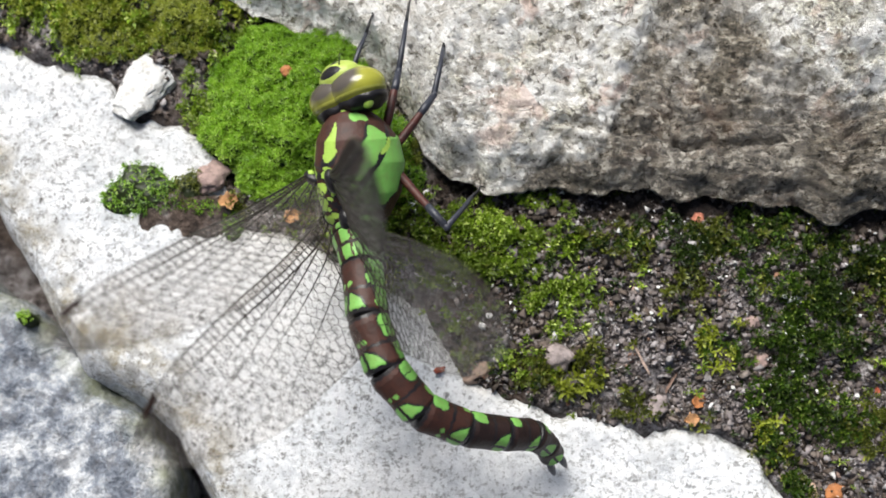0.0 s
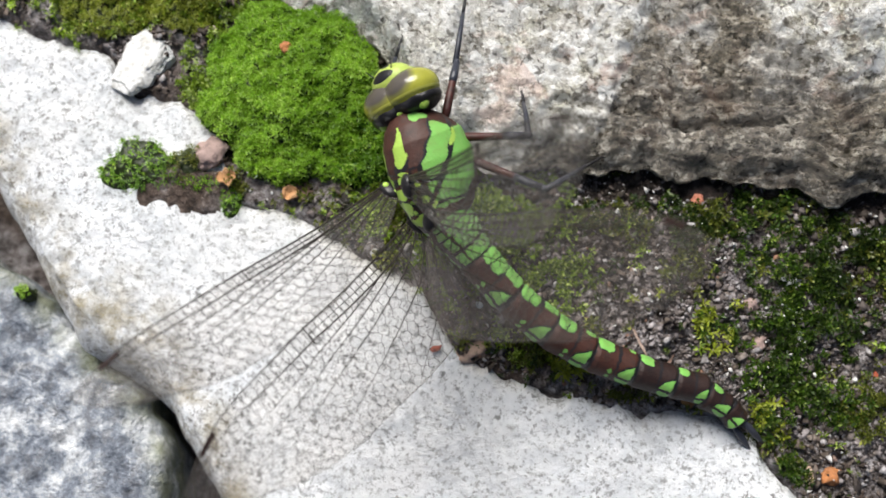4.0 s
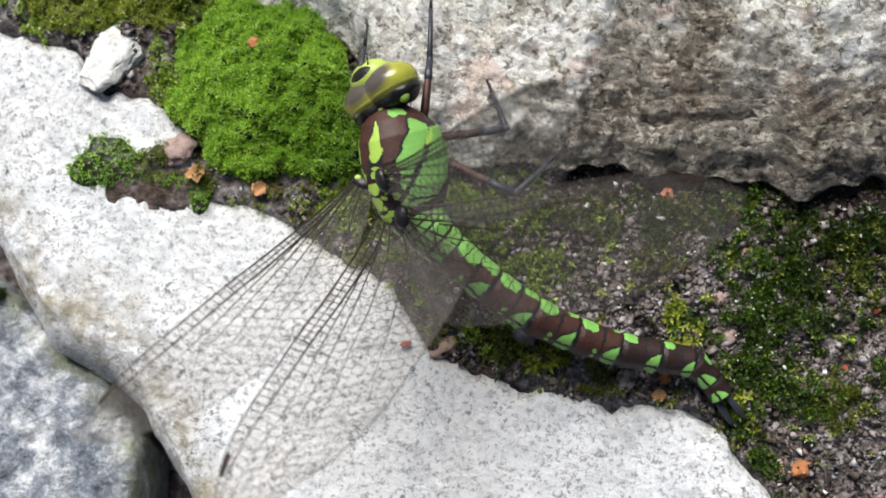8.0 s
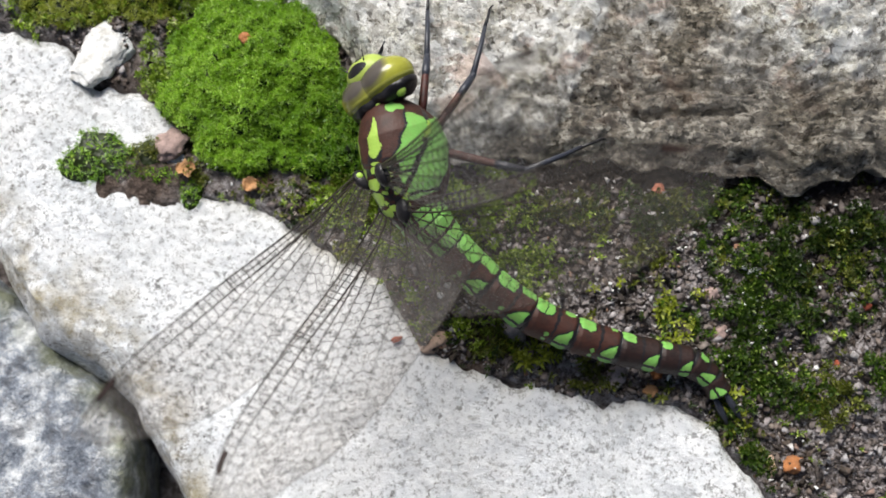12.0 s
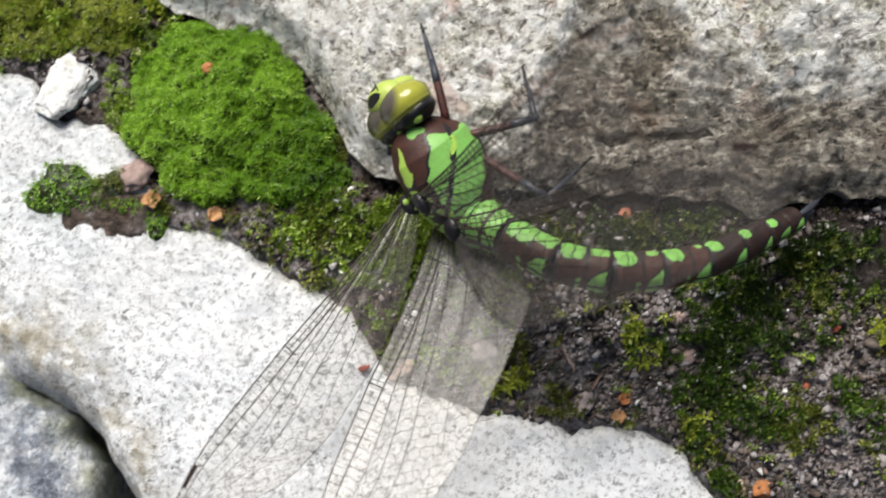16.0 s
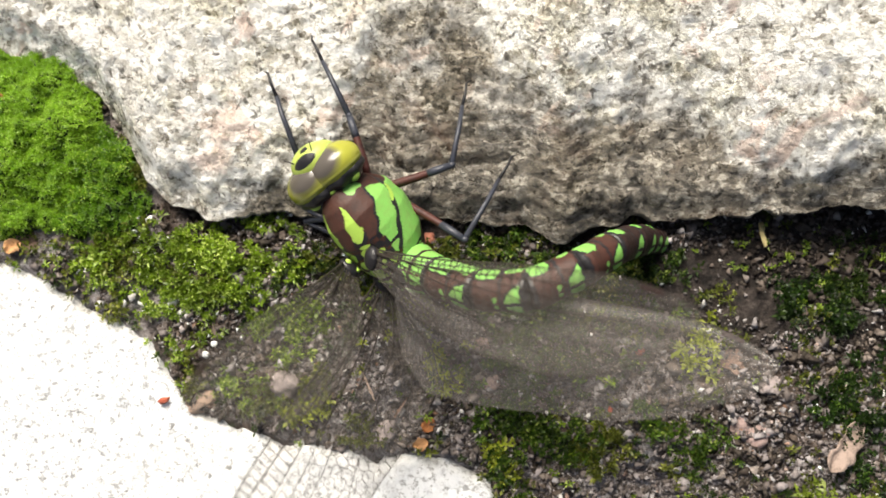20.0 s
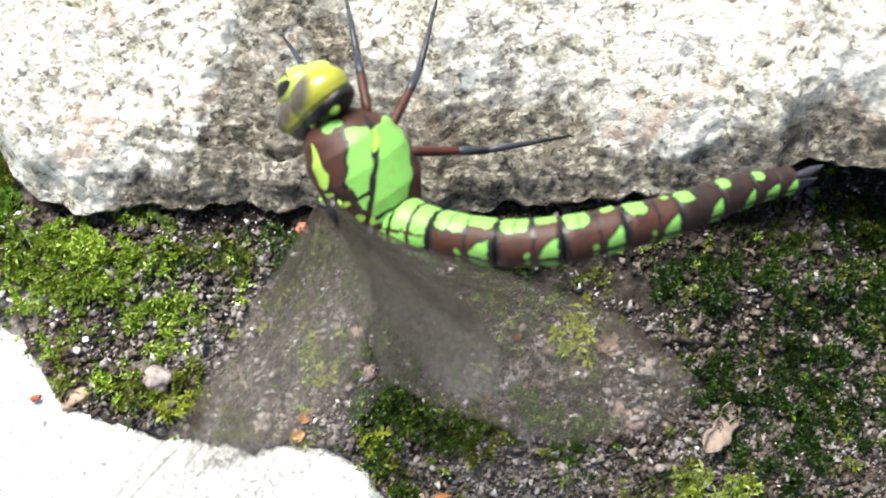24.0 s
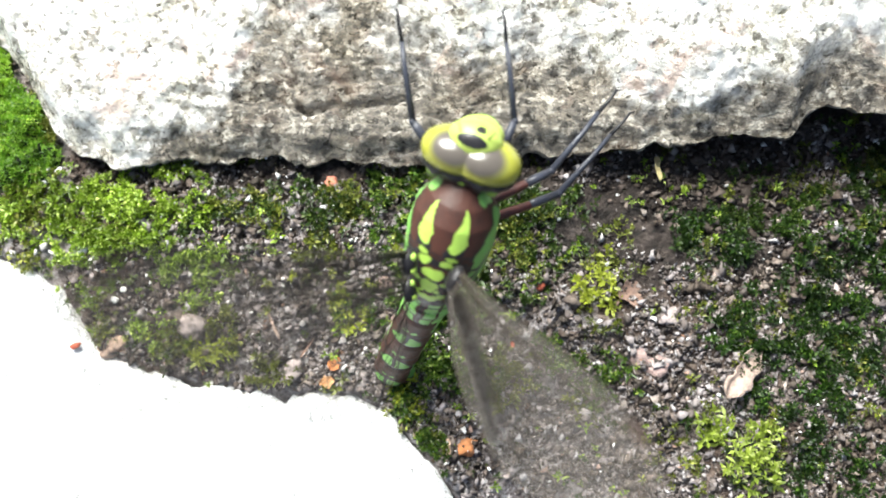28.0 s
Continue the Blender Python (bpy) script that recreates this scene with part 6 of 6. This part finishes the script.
    stance(24.5, (37.4, 20.8, 31.6), (-0.441, 0.808, 0.390), (-0.696, -0.583, 0.420),
           [(44.8, 9.8, 29.6), (50.3, 5.1, 30.0), (57.3, 1.7, 29.5), (64.6, 0.6, 28.4), (71.3, 3.4, 27.0), (77.8, 9.1, 25.3), (83.8, 15.3, 23.1)],
           [(35.8, -7.0, 75.0), (10.0, -21.1, 48.4), (61.1, 3.0, 76.6), (74.7, 1.3, 62.3)], (16, -10, 30, 0),
           [(27.8, 39.6, 27.5), (36.8, 44.3, 32.4), (48.3, 45.1, 31.2), (64.7, 29.4, 18.0)])
    stance(24.6, (31.4, 19.8, 39.8), (0.037, 0.745, 0.666), (-0.702, -0.455, 0.548),
           [(32.9, 8.0, 39.6), (34.6, 2.0, 42.9), (35.5, -2.7, 43.7), (35.6, -6.8, 41.3), (35.2, -10.2, 35.7), (34.3, -13.8, 27.2), (33.3, -17.3, 17.3)],
           [(28.4, 1.5, 85.1), (29.1, -3.0, 79.7), (47.9, 5.3, 84.9), (45.4, 2.1, 80.9)], (0, 0, 0, 0),
           [(27.8, 39.6, 27.5), (36.8, 44.3, 32.4), (48.3, 45.1, 31.2), (64.7, 29.4, 18.0)])
    stance(24.7, (-2.4, 19.9, 58.0), (0.286, 0.705, 0.649), (-0.403, -0.526, 0.749),
           [(-0.7, 9.4, 58.3), (1.8, 3.6, 61.1), (2.8, -1.3, 61.5), (2.0, -5.6, 58.7), (-0.7, -9.7, 52.7), (-4.9, -13.1, 44.2), (-9.9, -17.1, 34.0)],
           [(11.3, 2.6, 100.8), (9.6, -0.4, 96.0), (32.0, 8.6, 91.4), (29.5, 4.9, 87.0)], (0, 0, 0, 0),
           [(27.8, 39.6, 27.5), (36.8, 44.3, 32.4), (48.3, 45.1, 31.2), (64.7, 29.4, 18.0)])
    stance(24.9, (-5.6, -0.0, 55.3), (0.580, 0.471, 0.665), (-0.424, -0.522, 0.740),
           [(-7.7, -7.4, 55.2), (-7.0, -11.4, 57.9), (-8.0, -15.1, 58.1), (-11.1, -18.2, 55.4), (-16.7, -21.6, 49.5), (-24.3, -25.0, 41.1), (-33.3, -28.9, 31.1)],
           [(11.9, 1.1, 99.3), (8.0, -2.4, 95.2), (27.0, -14.7, 87.9), (22.4, -17.1, 84.5)], (0, 0, 0, 0),
           [(27.8, 39.6, 27.5), (36.8, 44.3, 32.4), (48.3, 45.1, 31.2), (64.7, 29.4, 18.0)])
    stance(25.0, (5.6, -2.2, 48.7), (0.710, 0.393, 0.584), (-0.542, -0.224, 0.810),
           [(0.5, -8.9, 48.7), (-0.5, -12.6, 51.4), (-2.6, -15.6, 52.0), (-6.7, -18.4, 49.5), (-12.8, -21.5, 43.9), (-21.0, -25.1, 35.8), (-30.6, -29.1, 26.2)],
           [(18.5, 1.4, 95.4), (13.7, -2.4, 91.8), (36.1, -14.2, 84.6), (31.9, -17.4, 80.3)], (0, 0, 0, 0),
           [(27.8, 39.6, 27.5), (36.8, 44.3, 32.4), (48.3, 45.1, 31.2), (64.7, 29.4, 18.0)])
    stance(25.1, (13.7, -0.1, 40.1), (0.722, 0.501, 0.476), (-0.455, -0.173, 0.873),
           [(8.5, -8.0, 40.9), (7.0, -12.1, 43.7), (4.5, -15.8, 44.1), (0.5, -18.9, 41.7), (-5.3, -22.2, 36.3), (-12.8, -25.9, 28.3), (-21.5, -30.2, 18.8)],
           [(22.2, 1.5, 88.8), (17.6, -3.3, 85.3), (40.6, -14.4, 79.3), (36.2, -17.8, 75.5)], (0, 0, 0, 0),
           [(27.8, 39.6, 27.5), (36.8, 44.3, 32.4), (48.3, 45.1, 31.2), (64.7, 29.4, 18.0)])
    stance(25.2, (21.9, -4.0, 32.7), (0.778, 0.448, 0.441), (-0.460, -0.072, 0.885),
           [(15.9, -10.8, 35.2), (14.9, -14.3, 39.1), (12.9, -17.6, 40.3), (9.7, -20.8, 38.2), (4.8, -24.3, 32.6), (-1.7, -28.3, 24.1), (-9.3, -32.8, 13.9)],
           [(25.8, -0.8, 82.6), (21.2, -5.7, 79.1), (43.0, -17.5, 75.8), (37.9, -20.1, 72.6)], (0, 0, 0, 0),
           [(27.8, 39.6, 27.5), (36.8, 44.3, 32.4), (48.3, 45.1, 31.2), (64.7, 29.4, 18.0)])
    stance(25.3, (35.6, -2.0, 29.1), (0.622, 0.618, 0.481), (-0.436, -0.237, 0.868),
           [(30.5, -10.8, 31.0), (29.3, -15.0, 34.7), (27.5, -18.4, 35.9), (24.9, -22.3, 33.6), (21.2, -25.9, 27.9), (16.4, -30.1, 19.3), (10.8, -34.8, 9.0)],
           [(31.9, -0.3, 79.2), (28.4, -5.4, 75.3), (53.8, -17.1, 73.7), (49.0, -20.1, 70.3)], (0, 0, 0, 0),
           [(27.8, 39.6, 27.5), (36.8, 44.3, 32.4), (48.3, 45.1, 31.2), (64.7, 29.4, 18.0)])
    stance(25.4, (50.9, 9.5, 30.9), (0.281, 0.683, 0.674), (-0.397, -0.557, 0.730),
           [(48.0, -1.7, 30.0), (48.0, -7.0, 32.9), (47.7, -11.8, 33.2), (47.3, -15.7, 30.4), (46.6, -19.8, 24.1), (45.6, -24.3, 14.9), (44.4, -29.5, 4.0)],
           [(17.4, 2.5, 74.8), (17.3, 1.8, 67.8), (60.8, -14.2, 80.0), (49.3, -3.8, 77.4)], (1, 12, 1, 73),
           [(44.2, 31.5, 40.1), (48.0, 30.4, 40.2), (68.4, 29.0, 25.7), (71.3, 27.8, 20.8)])
    stance(25.7, (49.0, 12.2, 30.9), (0.285, 0.633, 0.719), (-0.393, -0.607, 0.690),
           [(47.7, 0.4, 28.8), (47.7, -4.4, 31.2), (47.6, -8.6, 31.0), (47.2, -12.6, 27.4), (46.5, -16.6, 20.4), (45.6, -21.1, 10.5), (44.5, -26.2, -1.1)],
           [(16.0, 1.1, 74.4), (15.9, 0.9, 67.4), (59.5, -16.0, 78.1), (48.0, -5.4, 76.3)], (1, 12, 1, 74),
           [(42.6, 34.1, 38.1), (47.4, 32.0, 41.0), (69.7, 28.3, 26.9), (73.4, 25.5, 21.4)])
    stance(25.9, (48.6, 12.3, 30.7), (0.287, 0.625, 0.726), (-0.389, -0.617, 0.685),
           [(45.3, 2.7, 17.9), (47.4, -0.1, 10.8), (51.7, -0.2, 6.6), (55.4, 3.3, 6.5), (58.8, 8.0, 7.9), (61.8, 13.4, 9.5), (64.5, 19.2, 11.2)],
           [(15.7, 0.2, 74.2), (15.6, 0.1, 67.2), (59.3, -16.8, 77.5), (47.7, -6.2, 75.9)], (1, 12, 1, 76),
           [(42.6, 34.1, 38.1), (47.4, 32.0, 41.0), (69.7, 28.3, 26.9), (73.4, 25.5, 21.4)])
    stance(26.2, (48.4, 11.5, 30.7), (0.283, 0.607, 0.743), (-0.375, -0.643, 0.668),
           [(45.2, 2.3, 18.0), (47.3, -0.1, 11.0), (51.6, 0.5, 7.0), (55.3, 4.3, 7.0), (58.7, 9.4, 8.5), (61.7, 15.2, 10.2), (65.1, 21.4, 12.0)],
           [(16.0, -2.2, 74.0), (15.8, -2.1, 67.1), (59.8, -18.7, 76.6), (48.1, -8.2, 75.4)], (1, 12, 1, 84),
           [(42.0, 32.0, 40.6), (46.3, 30.8, 41.1), (67.0, 28.5, 23.7), (70.7, 25.7, 18.0)])
    stance(27.0, (48.8, 9.9, 31.3), (0.272, 0.610, 0.744), (-0.318, -0.673, 0.668),
           [(45.1, 2.5, 18.8), (46.0, 0.9, 12.1), (48.4, 3.4, 9.0), (50.8, 8.0, 9.5), (53.4, 13.0, 11.0), (56.0, 18.4, 12.5), (58.6, 23.2, 13.5)],
           [(18.3, -5.1, 75.4), (17.9, -4.9, 68.4), (63.0, -19.1, 76.3), (50.7, -9.3, 75.6)], (1, 12, 1, -27),
           [(41.9, 31.5, 41.4), (46.3, 30.4, 41.9), (67.2, 28.0, 24.0), (70.8, 25.5, 18.7)])
    stance(28.0, (47.8, 7.0, 31.9), (0.228, 0.609, 0.760), (-0.267, -0.711, 0.650),
           [(44.2, 0.7, 19.6), (42.2, -1.1, 12.9), (41.3, -1.9, 7.4), (42.5, -1.2, 6.6), (45.0, 2.4, 7.6), (47.3, 6.5, 9.8), (49.2, 10.9, 11.1)],
           [(20.3, -8.7, 77.4), (18.0, -7.3, 69.5), (64.0, -22.5, 75.9), (49.4, -11.5, 76.3)], (-1, 12, 1, -30),
           [(41.8, 29.0, 42.4), (53.5, 29.8, 40.7), (67.5, 25.2, 29.9), (70.0, 24.8, 24.2)])


take_stances()
motions()
